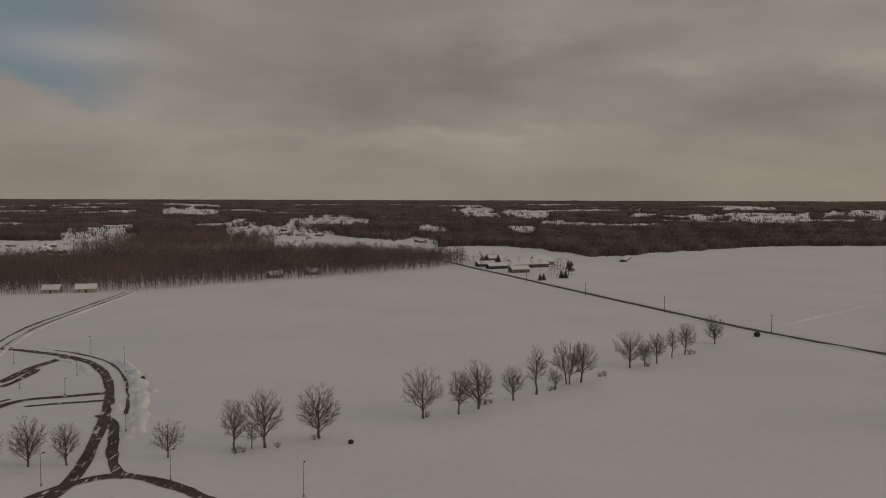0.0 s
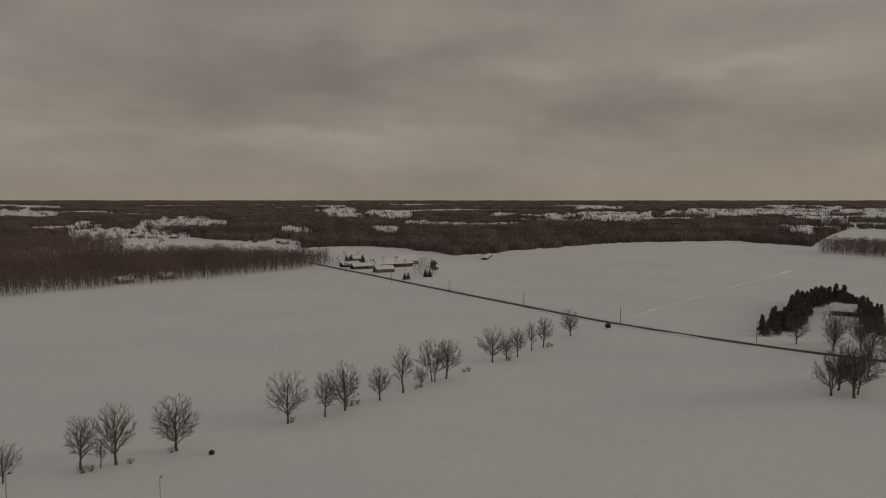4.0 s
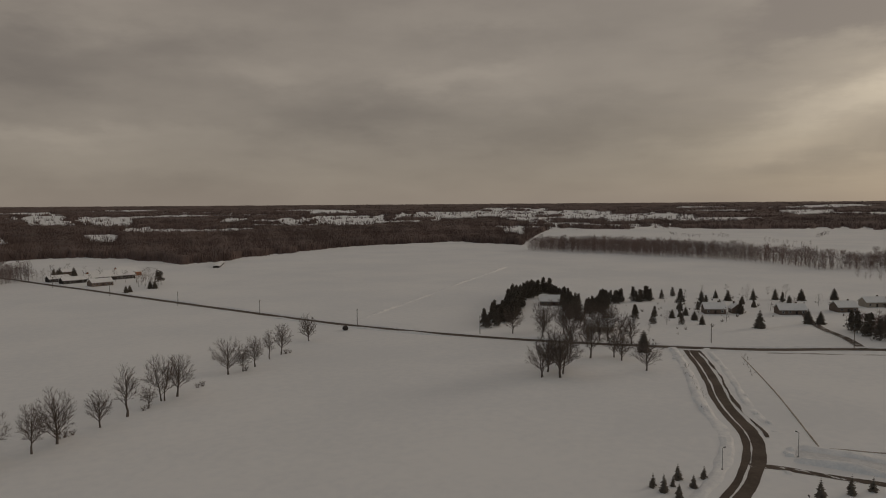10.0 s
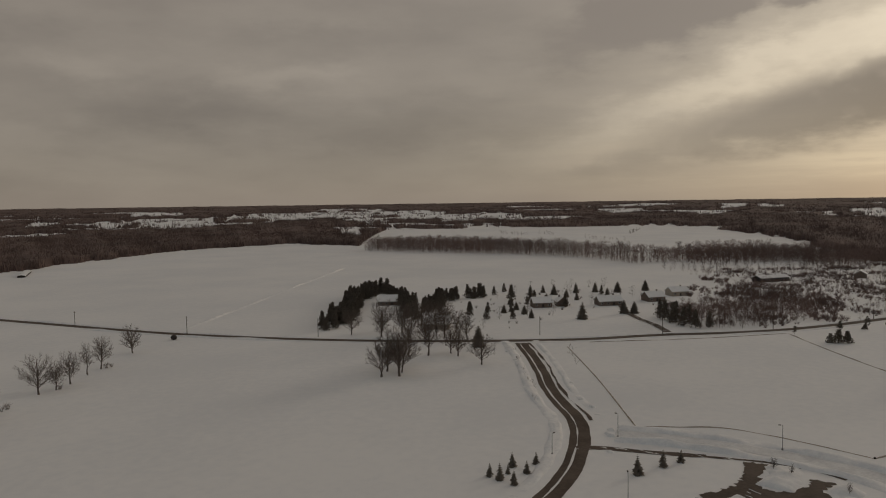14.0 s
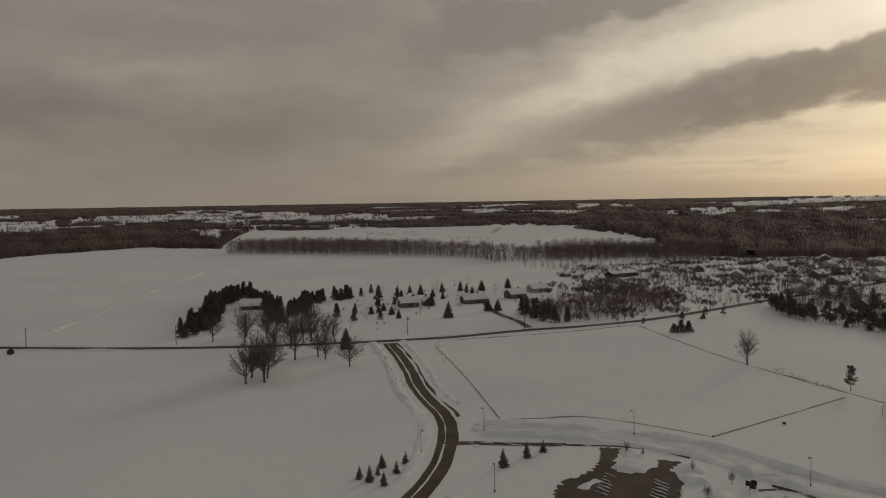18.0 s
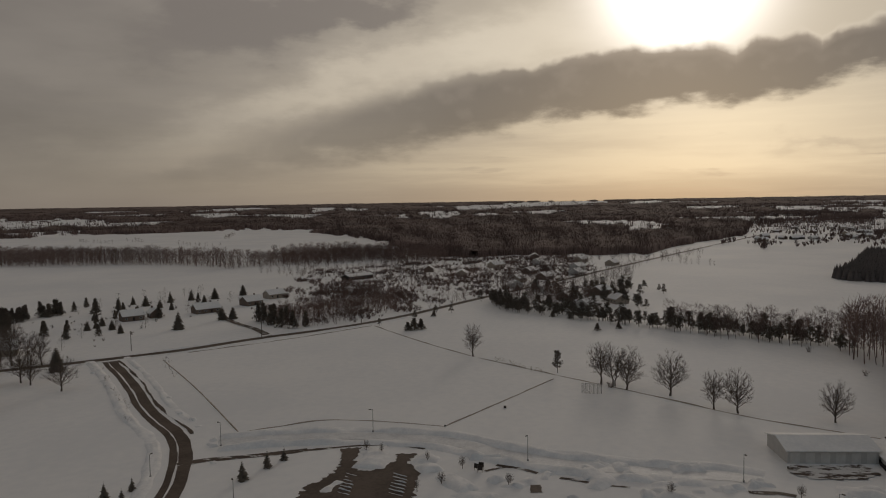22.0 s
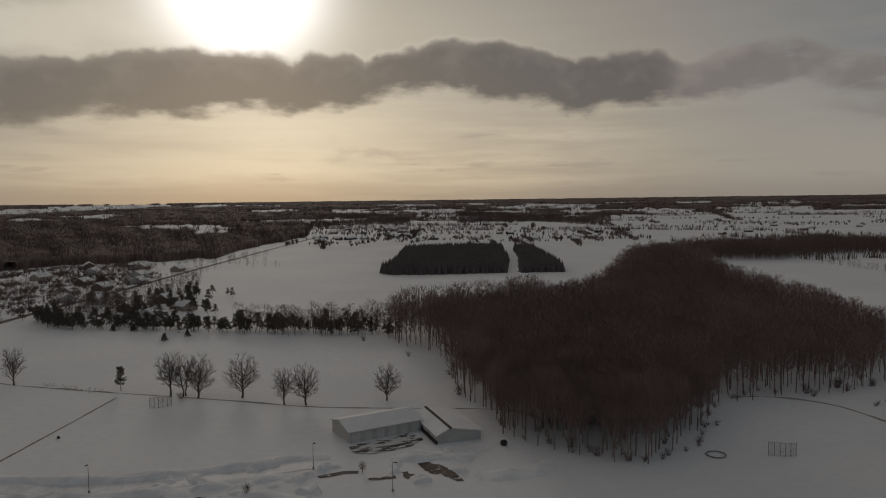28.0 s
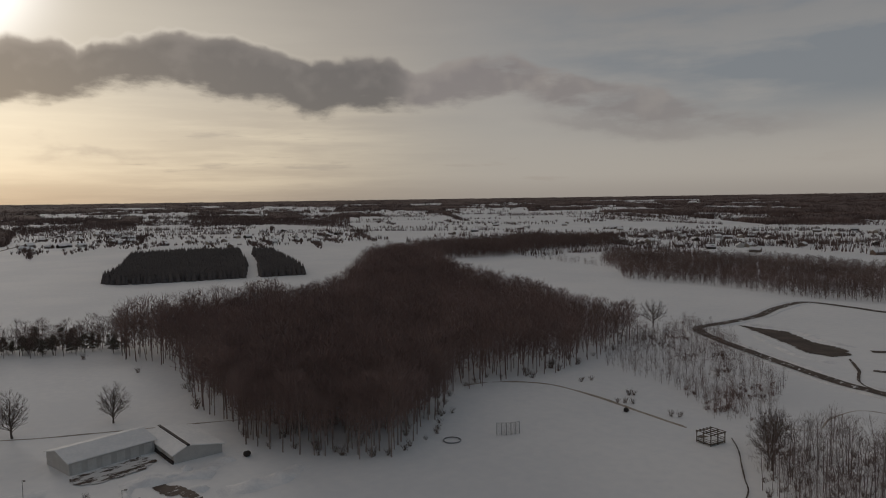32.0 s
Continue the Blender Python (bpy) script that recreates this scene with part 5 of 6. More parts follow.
def far_woods(name, az0, az1, label, trees):
    rng = np.random.default_rng(int(az0) + 500)
    az = np.arange(az0, az1 + 0.01, 0.16 if trees else 0.5)
    rad = np.geomspace(780, 4930, 165 if trees else 80)
    A, Rr = np.meshgrid(az, rad, indexing="ij")
    e = np.interp(az, [q[0] for q in EDGE], [q[1] for q in EDGE])
    wig = np.convolve(rng.normal(0, 1, len(az) + 8), np.ones(9) / 9, "valid")
    on = Rr > (e * (1 + 0.03 * wig))[:, None]
    strips = []
    for _ in range(int((az1 - az0) * 1.3)):
        r0 = 1500 + 2700 * rng.uniform() ** 0.8
        strips.append((rng.uniform(az0, az1), rng.uniform(0.8, 3.6), r0, r0 + rng.uniform(90, 330)))
    for a, w, r0, r1 in OPEN_A + OPEN_B + OPEN_C + OPEN_D + strips:
        u = (A - a) / w
        v = (Rr - (r0 + r1) / 2) / ((r1 - r0) / 2)
        v = v + 0.2 * np.sin(u * 2.3 + a) + 0.12 * np.sin(A * 5.3 + r0)
        jit = 0.3 * np.sin(A * 4.3 + a * 3) + 0.15 * np.sin(A * 11.1 + r0) + 0.2 * np.sin(Rr * 0.02 + a)
        on &= ~((np.abs(u) ** 2 + np.abs(v) ** 2) < 1.05 + jit)
    beyond = Rr > (e * 1.02)[:, None]
    solid = on.copy()
    solid[1:-1, 1:-1] = on[1:-1, 1:-1] & on[:-2, 1:-1] & on[2:, 1:-1] & on[1:-1, :-2] & on[1:-1, 2:]
    x, y = Rr * np.sin(np.radians(A)), Rr * np.cos(np.radians(A))
    big = 0.5 + 0.5 * np.sin(A * 2.1 + Rr * 0.004) * np.sin(A * 0.9 - Rr * 0.0023)
    hgt = np.where(solid, 5.0 + 1.6 * rng.uniform(0, 1, x.shape) + 2.5 * big, 1.2)
    z = rise(x, y) + np.where(on, hgt, -0.6)
    n, m = x.shape
    i, j = np.meshgrid(np.arange(n - 1), np.arange(m - 1), indexing="ij")
    keep = (on[:-1, :-1].astype(int) + on[1:, :-1] + on[:-1, 1:] + on[1:, 1:]) > 0
    i, j = i[keep], j[keep]
    F = np.stack([i * m + j, (i + 1) * m + j, (i + 1) * m + j + 1, i * m + j + 1], -1)
    me = np_mesh(name, np.stack([x, y, z], -1).reshape(-1, 3), F, M_FAR)
    me.polygons.foreach_set("use_smooth", [True] * len(me.polygons))
    tagged(new(name, me), label, "woods", kind="stuff")
    if not trees:
        return
    for k, (r0, r1, gap) in enumerate(((780, 1500, 6.5), (1500, 2400, 10.0), (2400, 3600, 17.0), (3600, 4900, 28.0))):
        n = int(radians(200) / 2 * (r1 ** 2 - r0 ** 2) / gap ** 2)
        P = polar_fill(n, -34, 166, r0, r1, 900 + k)
        ia = np.clip(np.round((np.degrees(np.arctan2(P[:, 0], P[:, 1])) - az0) / 0.16).astype(int), 0, len(az) - 1)
        ir = np.clip(np.searchsorted(rad, np.hypot(P[:, 0], P[:, 1])), 0, len(rad) - 1)
        stray = np.random.default_rng(910 + k).uniform(0, 1, n) < 0.05
        P = P[on[ia, ir] | (stray & beyond[ia, ir])]
        tufts("distant_trees", P, gap, 9.0, 14.0, 920 + k, "leafless treetops of the distant woods")


far_woods("distant_woods", -50, 180, "dark leafless woods stretching away to the horizon", True)
far_woods("distant_woods", 180, 310, "dark leafless woods stretching away to the horizon", False)
for k, poly in enumerate(([(2604, -430), (2789, -691), (1987, -609), (1463, -447), (1582, -357), (1628, -267)], [(2687, -1013), (2222, -1127), (1995, -1279), (1319, -844), (1668, -845), (1675, -639)], [(953, -1997), (805, -2214), (534, -1509), (651, -1380)])):
    p = fill(poly, 12.0, 940 + k)
    p = p[np.sin(p[:, 0] * 0.011 + k) + np.sin(p[:, 1] * 0.019) + np.random.default_rng(960 + k).normal(0, 0.6, len(p)) > -0.5]
    tufts("distant_trees", p, 10.0, 6.0, 12.0, 950 + k, "belt of leafless woods on the far plain", 6)


def belts(n, a0, a1, r0, r1, seed):
    """Long narrow belts of trees between far fields, as scattered places along slightly bent lines."""
    rng = np.random.default_rng(seed)
    out = []
    for c in polar_fill(n, a0, a1, r0, r1, seed + 1):
        away = math.atan2(c[0], c[1])
        t = rng.choice([-0.42, -0.42, 1.15]) + rng.normal(0, 0.08) if rng.uniform() < 0.45 else -away + rng.normal(0, 0.12)
        half, wide = rng.uniform(60, 320), rng.uniform(5, 16)
        m = int(half * 2 * wide / 42)
        u, v = rng.uniform(-1, 1, m), rng.normal(0, 0.5, m)
        line = np.array([math.cos(t), math.sin(t)])
        side = np.array([-line[1], line[0]])
        out.append(c + u[:, None] * half * line + (v * wide + 18 * np.sin(2.2 * u + seed))[:, None] * side)
    return np.vstack(out)


for k, (n, a0, a1, r0, r1) in enumerate(((22, 97, 122, 1250, 2600), (24, 122, 163, 1150, 2700), (8, 136, 164, 820, 1150))):
    tufts("tree_belt", belts(n, a0, a1, r0, r1, 970 + k), 8.0, 6.0, 11.5, 980 + k, "belt of leafless trees between far snowy fields", 4)


# ---- houses ----
def house(x, y, turn, w, d, h, roof, walls, label, category="house", name="house", chimney=True, group=""):
    """A gabled house: walls, snowy roof, doors and windows. w along the ridge."""
    ob = thing(name, label, category, group, pose(x, y, float(rise(x, y)), 0, 0, turn))
    hw, hd = w / 2, d / 2
    V = [(-hw, -hd, -0.3), (hw, -hd, -0.3), (hw, hd, -0.3), (-hw, hd, -0.3), (-hw, -hd, h), (hw, -hd, h), (hw, hd, h), (-hw, hd, h), (-hw, 0, h + roof), (hw, 0, h + roof)]
    part("wall", V, [(0, 1, 5, 4), (2, 3, 7, 6), (1, 2, 6, 9, 5), (3, 0, 4, 8, 7), (3, 2, 1, 0)], walls, ob)
    o, t = 0.5, 0.35
    s = roof / hd
    for q in (-1, 1):
        V = [(-hw - o, q * (hd + o), h - o * s), (hw + o, q * (hd + o), h - o * s), (hw + o, 0, h + roof), (-hw - o, 0, h + roof)]
        V += [(a, b, c + t) for a, b, c in V]
        F = [(0, 1, 2, 3), (4, 7, 6, 5), (0, 4, 5, 1), (2, 6, 7, 3), (1, 5, 6, 2), (3, 7, 4, 0)]
        part("roof", V, F if q < 0 else [f[::-1] for f in F], M_ROOF, ob, "snow-covered roof slope")
    n = max(2, int(w / 3.2))
    for q in (-1, 1):
        for i in range(n):
            cx = -hw + (i + 0.5) * w / n
            if i == n // 2 and q < 0:
                part("door", *box(cx - 0.5, cx + 0.5, q * hd - 0.06, q * hd + 0.06, 0, 2.0), M_DARK, ob)
            else:
                win = part("window", *box(cx - 0.65, cx + 0.65, q * hd - 0.05, q * hd + 0.05, 0.9, 2.1), M_DOOR, ob)
                part("pane", *box(cx - 0.5, cx + 0.5, q * hd - 0.08, q * hd + 0.08, 1.0, 2.0), M_PANE, win)
    if chimney:
        part("chimney", *box(hw * 0.4, hw * 0.4 + 0.8, 0.3, 1.0, h, h + roof + 1.0), M_BRICKY, ob)
    return ob


house(282, 329, -40, 13, 10, 2.6, 3.0, M_BRICKY, "house with a broad snowy roof inside a pine grove")
house(242, 247, -50, 12, 8, 3.0, 3.0, M_TAN, "small house with a snowy roof among bare trees")
house(332, 253, -38, 11, 8, 3.0, 2.6, M_BRICKY, "low brown house with a snowy roof on open snow")
house(343, 247, 52, 7, 6, 2.8, 2.4, M_BRICKY, "wing of the low brown house, snowy roof")
house(363, 228, -35, 14, 8, 2.8, 2.6, M_BRICKY, "long low brown house with a snowy roof on open snow")
house(395, 217, -30, 11, 9, 3.0, 2.6, M_BRICKY, "brown house with a snowy roof beside a drive")
house(427, 218, -30, 12, 8, 3.0, 2.4, M_TAN, "tan house with a snowy roof behind conifers")
house(543, 204, -25, 26, 9, 3.0, 1.6, M_DARK, "long low shed with a flat snowy roof", "shed", "shed", False)
for i, (x, y, tn, w) in enumerate(((536, 74, -15, 14), (555, 56, -25, 12), (641, 36, -20, 16), (653, 110, -30, 15), (442, 31, -20, 13), (406, 18, -25, 11), (573, 125, 10, 16), (598, 73, -20, 13), (688, 76, -10, 14), (719, 37, -20, 15), (470, 12, -25, 14), (499, 71, 20, 12), (680, 7, -22, 13), (607, 162, 15, 12), (479, 51, -22, 10), (430, 1, 30, 10), (758, 87, 10, 14), (589, 34, -20, 12))):
    house(x, y, tn, w, 8.5, 3.0, 2.6, (M_TAN, M_BRICKY, M_WHITE)[i % 3], "house with a snowy roof in the hamlet", group="houses of the hamlet")
# pale houses before the wood at the far field edge
for x, y, tn, w in ((-227, 469, 20, 12), (-247, 465, 10, 10), (-125, 560, 42, 11), (-100, 583, 42, 10)):
    house(x, y, tn, w, 7.5, 2.8, 2.4, M_TAN, "pale house with a snowy roof at the edge of a wood", group="houses at the edge of the wood")
# the farm beside the far road
house(89, 675, 18, 44, 10, 3.4, 2.6, M_ORANGE, "long barn with rusty red boards and a snowy roof", "barn", "barn", False)
house(82, 651, 18, 40, 9, 3.2, 2.4, M_DARK, "long dark barn with a snowy roof", "barn", "barn", False)
house(102, 699, 18, 18, 9, 4.0, 2.6, M_ORANGE, "barn with rusty red boards on the farm", "barn", "barn", False)
house(57, 640, 18, 24, 8, 2.8, 2.2, M_DARK, "low dark shed with a snowy roof on the farm", "shed", "shed", False)
house(70, 606, 18, 16, 9, 3.0, 2.4, M_BRICKY, "farmhouse with a snowy roof beside the road")
house(55, 716, 18, 12, 8, 3.4, 2.4, M_BRICKY, "brown outbuilding with a snowy roof", "shed", "shed", False)
house(45, 660, 18, 16, 8, 2.8, 2.2, M_DARK, "dark farm shed with a snowy roof", "shed", "shed", False)
house(195, 739, 70, 58, 6, 1.6, 0.6, M_DARK, "long stack of dark bales dusted with snow", "bale stack", "bale_stack", False)


def hamlet(n, a0, a1, r0, r1, seed, label):
    """Houses strewn over a far stretch of land."""
    rng = np.random.default_rng(seed)
    for i in range(n):
        a, r = radians(rng.uniform(a0, a1)), rng.uniform(r0, r1)
        house(r * math.sin(a), r * math.cos(a), rng.uniform(0, 180), rng.uniform(9, 13), 7.5, 3.0, rng.uniform(1.8, 2.6), (M_TAN, M_BRICKY, M_WHITE, M_DARK)[i % 4], label, chimney=False, group=label.split(" ", 2)[-1])


hamlet(26, 96.4, 110.1, 1080, 1600, 1, "far house with a snowy roof")
hamlet(18, 110.1, 122.0, 1000, 1500, 2, "far house with a snowy roof")
hamlet(40, 143.8, 161.8, 820, 1350, 3, "far suburban house with a snowy roof")
hamlet(12, 127.9, 144.8, 1100, 1700, 4, "far house with a snowy roof")
hamlet(8, -13.5, -8.5, 1150, 1500, 5, "far house with a snowy roof")
hamlet(6, -30.5, -26.5, 900, 1100, 6, "far house with a snowy roof")
hamlet(5, -3.5, 0.4, 800, 1050, 7, "far house with a snowy roof")


def blade_tree(seed, h=9.0, r=3.4, n=20):
    """A far leafless crown of fanned blades."""
    rng = np.random.default_rng(seed)
    T = [[0, 0, 0, 0, 0, h * 0.8, 0.45]]
    for _ in range(n):
        a, f = rng.uniform(0, 6.283), rng.uniform(0.12, 0.5)
        d = r * math.sqrt(rng.uniform(0.05, 1))
        T.append([0.3 * d * math.cos(a), 0.3 * d * math.sin(a), h * f, d * math.cos(a), d * math.sin(a), h * min(1, f + rng.uniform(0.3, 0.6)), rng.uniform(0.5, 1.0)])
    return slivers(T, seed)


BLADES = [blade_tree(q, 9.0, w) for q, w in ((1, 2.8), (2, 3.8), (3, 4.6), (4, 2.2))]


def rows_of_trees(n, a0, a1, r0, r1, seed):
    """Hedge lines: short runs of trees strewn over open land."""
    rng = np.random.default_rng(seed)
    out = []
    for c in polar_fill(n, a0, a1, r0, r1, seed + 1):
        k, t = rng.integers(5, 30), rng.choice([-0.42, 1.15, -0.42, 0.6]) + rng.normal(0, 0.12)
        s = np.linspace(-1, 1, k)[:, None] * k * 3.2
        out.append(c + s * np.array([[math.cos(t), math.sin(t)]]) + rng.normal(0, 3, (k, 2)))
    return np.vstack(out)


for k, (n, a0, a1, r0, r1, lo, hi) in enumerate(((48, 96.5, 126, 1060, 2500, 0.35, 1.0), (64, 124, 164, 960, 2600, 0.35, 1.0), (30, -32, -8, 850, 1700, 0.3, 0.7), (14, -8, 0, 760, 1700, 0.3, 0.6), (8, 42, 72, 1150, 1700, 0.25, 0.5), (26, 64, 96, 600, 830, 0.3, 0.6), (38, 97.5, 124, 980, 1380, 0.4, 1.0), (34, 138, 163, 850, 1350, 0.35, 0.9), (60, 15, 60, 2100, 3300, 0.4, 0.8), (30, -30, 15, 1700, 3200, 0.4, 0.8))):
    p = rows_of_trees(n, a0, a1, r0, r1, 60 + k)
    scatter("hedgerow_trees", BLADES if k not in (4, 5) else DENSE, p, sizes(len(p), lo, hi, 70 + k), 80 + k, "scattered leafless trees and hedges on far snow", "trees", M_FAR)

# ---- the pale yard building with two wings ----
yard = thing("yard_building", "pale metal yard building of two wings, snowy roofs", "building")


def wing(ax, ay, turn, w, d, h, roof, doors, off, dark_ridge):
    """One gabled wing; its ridge lies off from the middle."""
    m = pose(ax, ay, 0, 0, 0, turn)
    place = lambda V: [tuple(m @ Vector(v)) for v in V]
    hw, hd = w / 2, d / 2
    V = [(-hw, -hd, -0.3), (hw, -hd, -0.3), (hw, hd, -0.3), (-hw, hd, -0.3), (-hw, -hd, h), (hw, -hd, h), (hw, hd, h), (-hw, hd, h), (-hw, off, h + roof), (hw, off, h + roof)]
    part("wall", place(V), [(0, 1, 5, 4), (2, 3, 7, 6), (1, 2, 6, 9, 5), (3, 0, 4, 8, 7), (3, 2, 1, 0)], M_WHITE, yard)
    o, t = 0.5, 0.22
    for q in (-1, 1):
        s = roof / (hd - q * off)
        V = [(-hw - o, q * (hd + o), h - o * s), (hw + o, q * (hd + o), h - o * s), (hw + o, off, h + roof), (-hw - o, off, h + roof)]
        V += [(a, b, c + t) for a, b, c in V]
        F = [(0, 1, 2, 3), (4, 7, 6, 5), (0, 4, 5, 1), (2, 6, 7, 3), (1, 5, 6, 2), (3, 7, 4, 0)]
        part("roof", place(V), F if q < 0 else [f[::-1] for f in F], M_ROOF, yard, "snow-covered roof slope")
    for i in range(doors):
        cx = -hw + (i + 0.5) * w / doors
        V, F = box(cx - w / doors * 0.3, cx + w / doors * 0.3, -hd - 0.07, -hd + 0.05, 0, h * 0.82)
        part("door", place(V), F, M_DOOR, yard, "pale roll-up door")
    if dark_ridge:
        V, F = box(-hw - 0.4, hw + 0.5, off - 0.3, off + 0.35, h + roof - 0.1, h + roof + 0.3)
        part("ridge_cap", place(V), F, M_DARK, yard, "bared dark strip along the ridge")
        V, F = box(-hw - 0.2, hw + 0.2, -hd - 0.5, -hd - 0.02, -0.1, 0.7)
        part("plinth", place(V), F, M_DARK, yard)


wing(181, -45.5, -80, 20, 12, 3.0, 1.5, 6, 0.0, False)
wing(174.6, -62.6, 180, 19, 11.6, 2.2, 1.5, 3, -2.5, True)
for k, pts in enumerate(([(170.1, -36), (169.3, -40.9), (170, -46.8)], [(167.7, -38), (166.9, -42.9)], [(171.5, -44.8), (170.7, -50.7)], [(165.8, -41), (165, -45.9)])):
    road(spline(pts, 0.6), (2.0, 0.9, 1.0, 0.7)[k], "bared ground with dark slush before the yard doors", wob=0.5, name="pavement")


patch([(171.7, -36.9), (173.4, -44.7), (175.2, -52.5), (169.8, -54.6), (165.6, -48.9), (164.3, -39.1), (167.1, -36)], "yard floor of dark slush and streaked snow", 9, 0.4, material=M_STREAK)


# ---- poles, fences and small things ----
def lamp_post(x, y, h, turn=0, group="lamp posts"):
    ob = thing("lamp_post", "slim grey lamp post with a short arm", "lamp post", group, pose(x, y, -0.05, 0, 0, turn))
    part("pole", *prism(0.09, 0.055, 0, h, 8), M_STEEL, ob)
    part("arm", *bar((0, 0, h - 0.1), (0.7, 0, h), 0.04), M_STEEL, ob)
    part("lamp_head", *box(0.4, 1.0, -0.14, 0.14, h - 0.08, h + 0.08, 0.05), M_DARK, ob)
    part("base", *prism(0.25, 0.22, 0, 0.5, 8), M_STEEL, ob)


for i, (x, y, h) in enumerate(((-56.6, 151.5, 8), (-82.7, 148.8, 8), (-26.7, 143.2, 8), (-111.6, 257.1, 8), (-134, 279, 8), (-154, 262, 7), (-98.8, 229.9, 6), (-122.7, 245.1, 6), (-114, 220.1, 6), (137, 101.4, 6), (126.1, 74.6, 6.5), (158.8, 96.9, 7), (176.9, 63.1, 7), (163.6, 20.7, 7), (159.8, -25.4, 7), (141.3, -38.7, 7), (-132, 227.2, 6), (-80.3, 184.8, 6))):
    lamp_post(x, y, h * 0.88, 40 * i)


def utility_pole(x, y, h, turn):
    ob = thing("utility_pole", "weathered wooden utility pole with a crossarm", "utility pole", "poles along the road", pose(x, y, -0.05, 0, 0, turn))
    part("pole", *prism(0.17, 0.11, 0, h, 8), M_POLE, ob)
    part("crossarm", *box(-1.2, 1.2, -0.06, 0.06, h - 0.8, h - 0.65), M_POLE, ob)
    for sx in (-1.1, -0.4, 0.4, 1.1):
        part("insulator", *prism(0.05, 0.04, h - 0.65, h - 0.45, 6, sx, 0), M_STEEL, ob)


for i, (x, y) in enumerate(((89, 452), (118, 385), (148, 324), (185, 270), (221, 227), (256, 192), (294, 152), (338, 120), (63, 524), (34, 600), (398, 94), (448, 76))):
    utility_pole(x + 6 - (i > 3) * 2, y + 3 + (i > 4) * 4, 8.5, 60 - 4 * i)


def backstop(x, y, turn, w=9.0, h=3.6):
    ob = thing("backstop", "wire ball-field backstop on thin steel posts", "backstop", "ball-field backstops", pose(x, y, 0, 0, 0, turn))
    xs = np.linspace(-w / 2, w / 2, 6)
    pts = [(a, 0.10 * (w / 2 - abs(a)) * 2) for a in xs]
    for a, b in pts:
        part("post", *prism(0.07, 0.06, 0, h, 6, a, b), M_STEEL, ob)
    for (a, b), (c, d) in zip(pts[:-1], pts[1:]):
        part("rail", *bar((a, b, h), (c, d, h), 0.05), M_STEEL, ob)
        wires = [bar((a + (c - a) * f, b + (d - b) * f, 0), (a + (c - a) * f, b + (d - b) * f, h), 0.012, 3) for f in np.linspace(0.08, 0.92, 9)]
        wires += [bar((a, b, z), (c, d, z), 0.012, 3) for z in np.linspace(0.3, h - 0.3, 9)]
        part("wire_mesh", *join(*wires), M_STEEL, ob)


backstop(127.9, -128.3, 60, 6.0, 3.2)
backstop(225.9, 8.5, 95, 6.0, 3.2)


# open timber pavilion: raised deck, posts, rails and a flat grid of beams, with a ramp
gaz = thing("pavilion_frame", "open grey timber pavilion with a deck and ramp in park snow", "pavilion", at=pose(90.5, -160.4, 0, 0, 0, 80))
W, D, Z = 2.5, 2.1, 2.5
part("deck", *box(-W, W, -D, D, 0.25, 0.5, 0.08), M_TIMBER, gaz)
part("snow_cover", *box(-W + 0.15, W - 0.15, -D + 0.15, D - 0.15, 0.504, 0.6, 0.3), M_ROOF, gaz, "snow lying on the deck")
for sx in (-W, 0, W):
    for sy in (-D, 0, D):
        if sx or sy:
            part("post", *box(sx - 0.1, sx + 0.1, sy - 0.1, sy + 0.1, 0, Z, 0.02), M_TIMBER, gaz)
for sy in (-D, 0, D):
    part("beam", *box(-W - 0.3, W + 0.3, sy - 0.09, sy + 0.09, Z, Z + 0.24, 0.02), M_TIMBER, gaz)
for sx in np.linspace(-W, W, 5):
    part("joist", *box(sx - 0.07, sx + 0.07, -D - 0.3, D + 0.3, Z + 0.244, Z + 0.42, 0.02), M_TIMBER, gaz)
for sy in (-D, D):
    for z in (0.9, 1.35):
        for q in (-1, 1):
            if sy > 0 or q > 0:
                part("rail", *bar((0, sy, z), (q * W, sy, z), 0.06, 4), M_TIMBER, gaz)
for sx in (-W, W):
    for z in (0.9, 1.35):
        part("rail", *bar((sx, -D, z), (sx, D, z), 0.06, 4), M_TIMBER, gaz)
part("ramp", [(-2.4, -D, 0.42), (-0.8, -D, 0.42), (-0.8, -D - 2.6, 0.06), (-2.4, -D - 2.6, 0.06), (-2.4, -D, 0.2), (-0.8, -D, 0.2), (-0.8, -D - 2.6, -0.05), (-2.4, -D - 2.6, -0.05)], [(0, 3, 2, 1), (4, 5, 6, 7), (0, 1, 5, 4), (1, 2, 6, 5), (2, 3, 7, 6), (3, 0, 4, 7)], M_TIMBER, gaz, "sloping timber ramp")

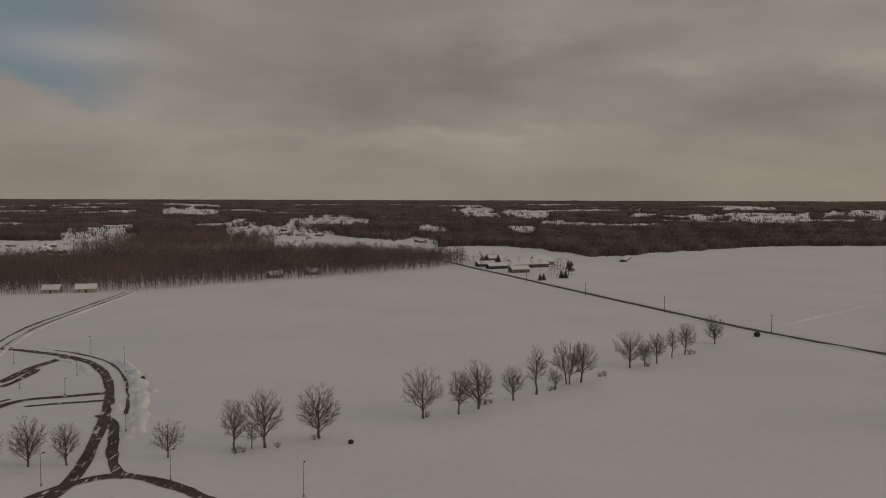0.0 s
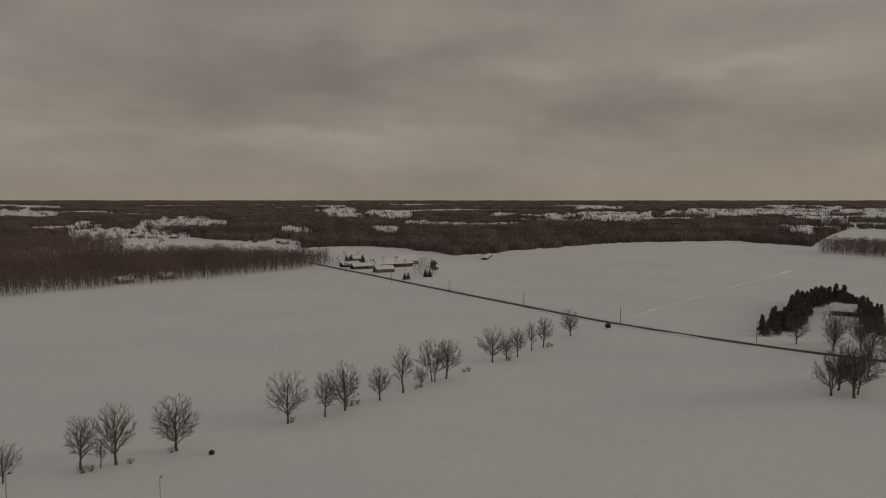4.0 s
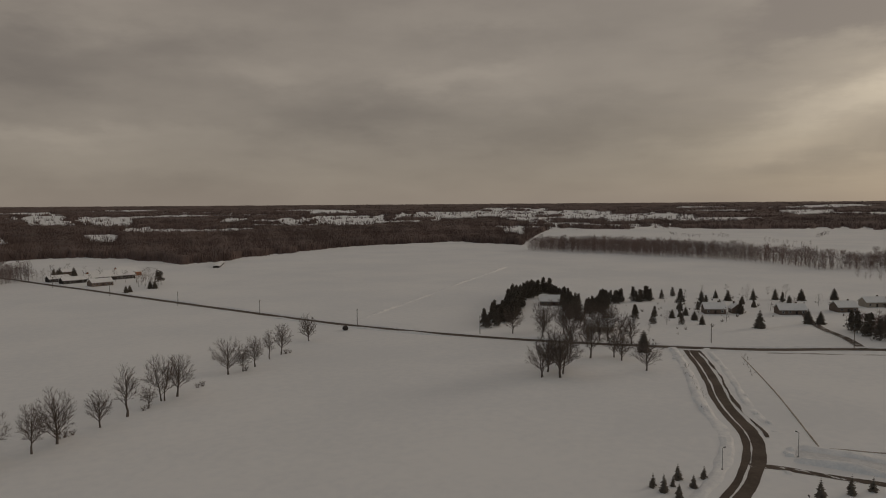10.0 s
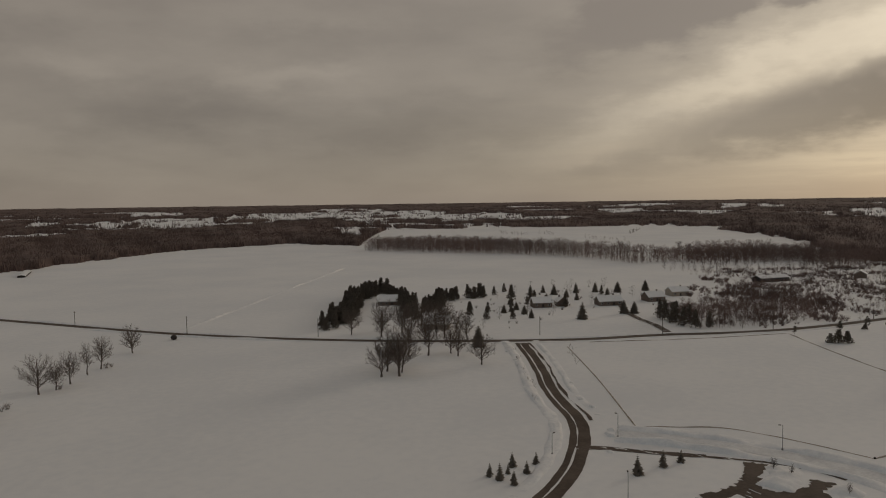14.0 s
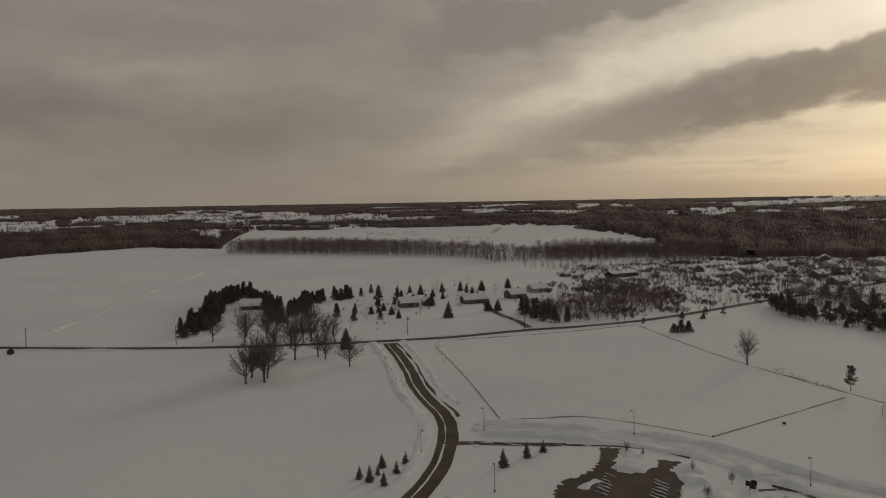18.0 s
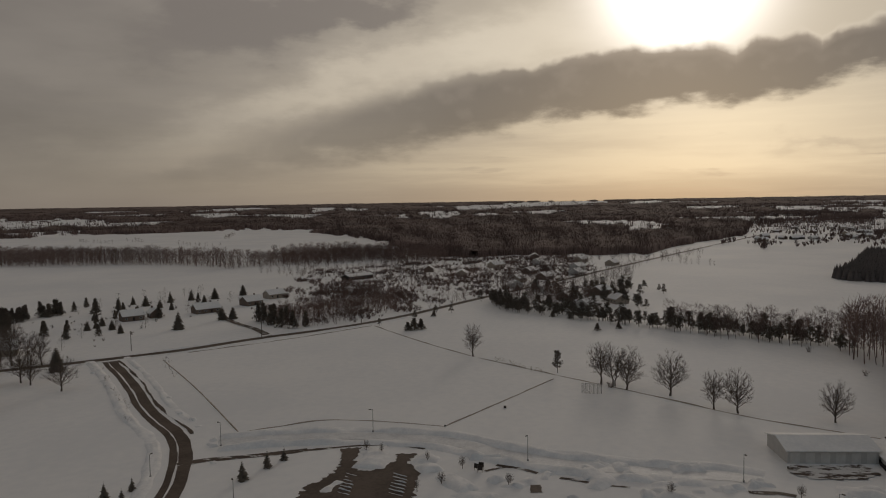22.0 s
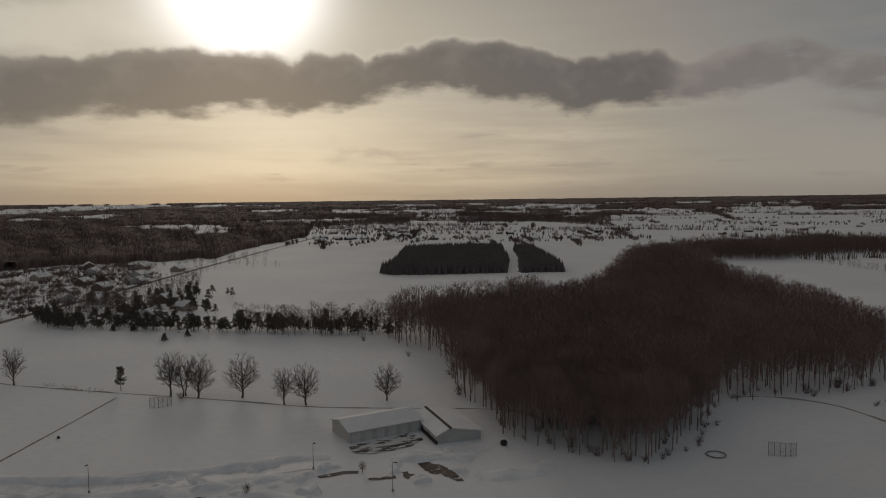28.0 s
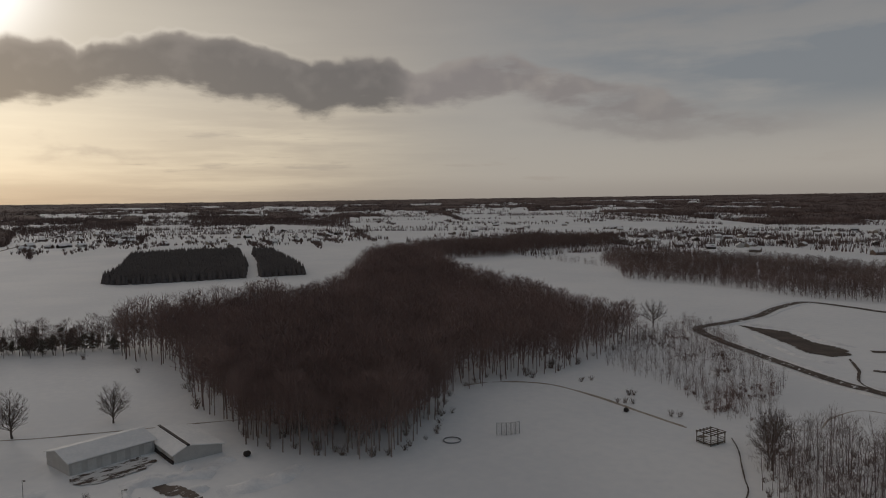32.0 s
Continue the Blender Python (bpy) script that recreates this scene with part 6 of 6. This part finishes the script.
ring = thing("ring_edging", "pale ring edging half buried in park snow", "edging", at=pose(133.9, -114.6, 0))
a = np.linspace(0, 2 * math.pi, 25)[:-1]
for i in range(24):
    p, q = a[i], a[(i + 1) % 24]
    part("edging", *bar((2.2 * math.cos(p), 2.2 * math.sin(p), 0.22), (2.2 * math.cos(q), 2.2 * math.sin(q), 0.22), 0.16, 5), M_STEEL, ring)


def rock(x, y, r, seed, label, material, name="bale", category="bale"):
    """A rounded lump, flattened below."""
    rng = np.random.default_rng(seed)
    V, F, n, m = [], [], 10, 6
    for j in range(m):
        t = math.pi * (j + 0.5) / m
        for i in range(n):
            k = r * rng.uniform(0.88, 1.1)
            V.append((k * math.sin(t) * math.cos(2 * math.pi * i / n), k * math.sin(t) * math.sin(2 * math.pi * i / n), max(-0.1, r * 0.7 + k * 0.8 * math.cos(t))))
    for j in range(m - 1):
        for i in range(n):
            F.append((j * n + i, (j + 1) * n + i, (j + 1) * n + (i + 1) % n, j * n + (i + 1) % n))
    F += [tuple(range(n)), tuple(range((m - 1) * n, m * n))[::-1]]
    tagged(new(name, mesh(name, [(x + p, y + q, s) for p, q, s in V], F, material)), label, category)


rock(-20.9, 175.2, 0.7, 1, "dark round bale half sunk in field snow", M_DARK)
rock(143, 317, 1.5, 2, "dark bale lying beside the country road", M_DARK)
rock(158.5, -71.7, 0.9, 3, "dark rubbish bin standing near the wood", M_DARK, "rubbish_bin", "bin")
rock(205.3, 32.5, 0.45, 4, "dark heap showing through snow by a field edge", M_DARK, "heap", "heap")
rock(-97.7, 238.9, 0.8, 5, "dark bin standing beside the loop road", M_DARK, "rubbish_bin", "bin")
rock(119.5, -166.5, 0.8, 6, "dark picnic bench half buried in park snow", M_DARK, "heap", "heap")
rock(185.1, 45.6, 0.28, 7, "dark post stump at a field corner", M_DARK, "stump", "stump")
for i, (x, y) in enumerate(((155.4, 31.2), (156.4, 30.3), (154.4, 30.2))):
    ob = thing("sign_board", "dark notice board on two posts", "sign", "boards by the drive", pose(x, y, 0, 0, 0, 75 + 9 * i))
    part("board", *box(-0.6, 0.6, -0.05, 0.05, 0.5, 1.6, 0.02), M_DARK, ob)
    for sx in (-0.5, 0.5):
        part("post", *prism(0.05, 0.05, 0, 1.6, 6, sx, 0.1), M_POLE, ob)
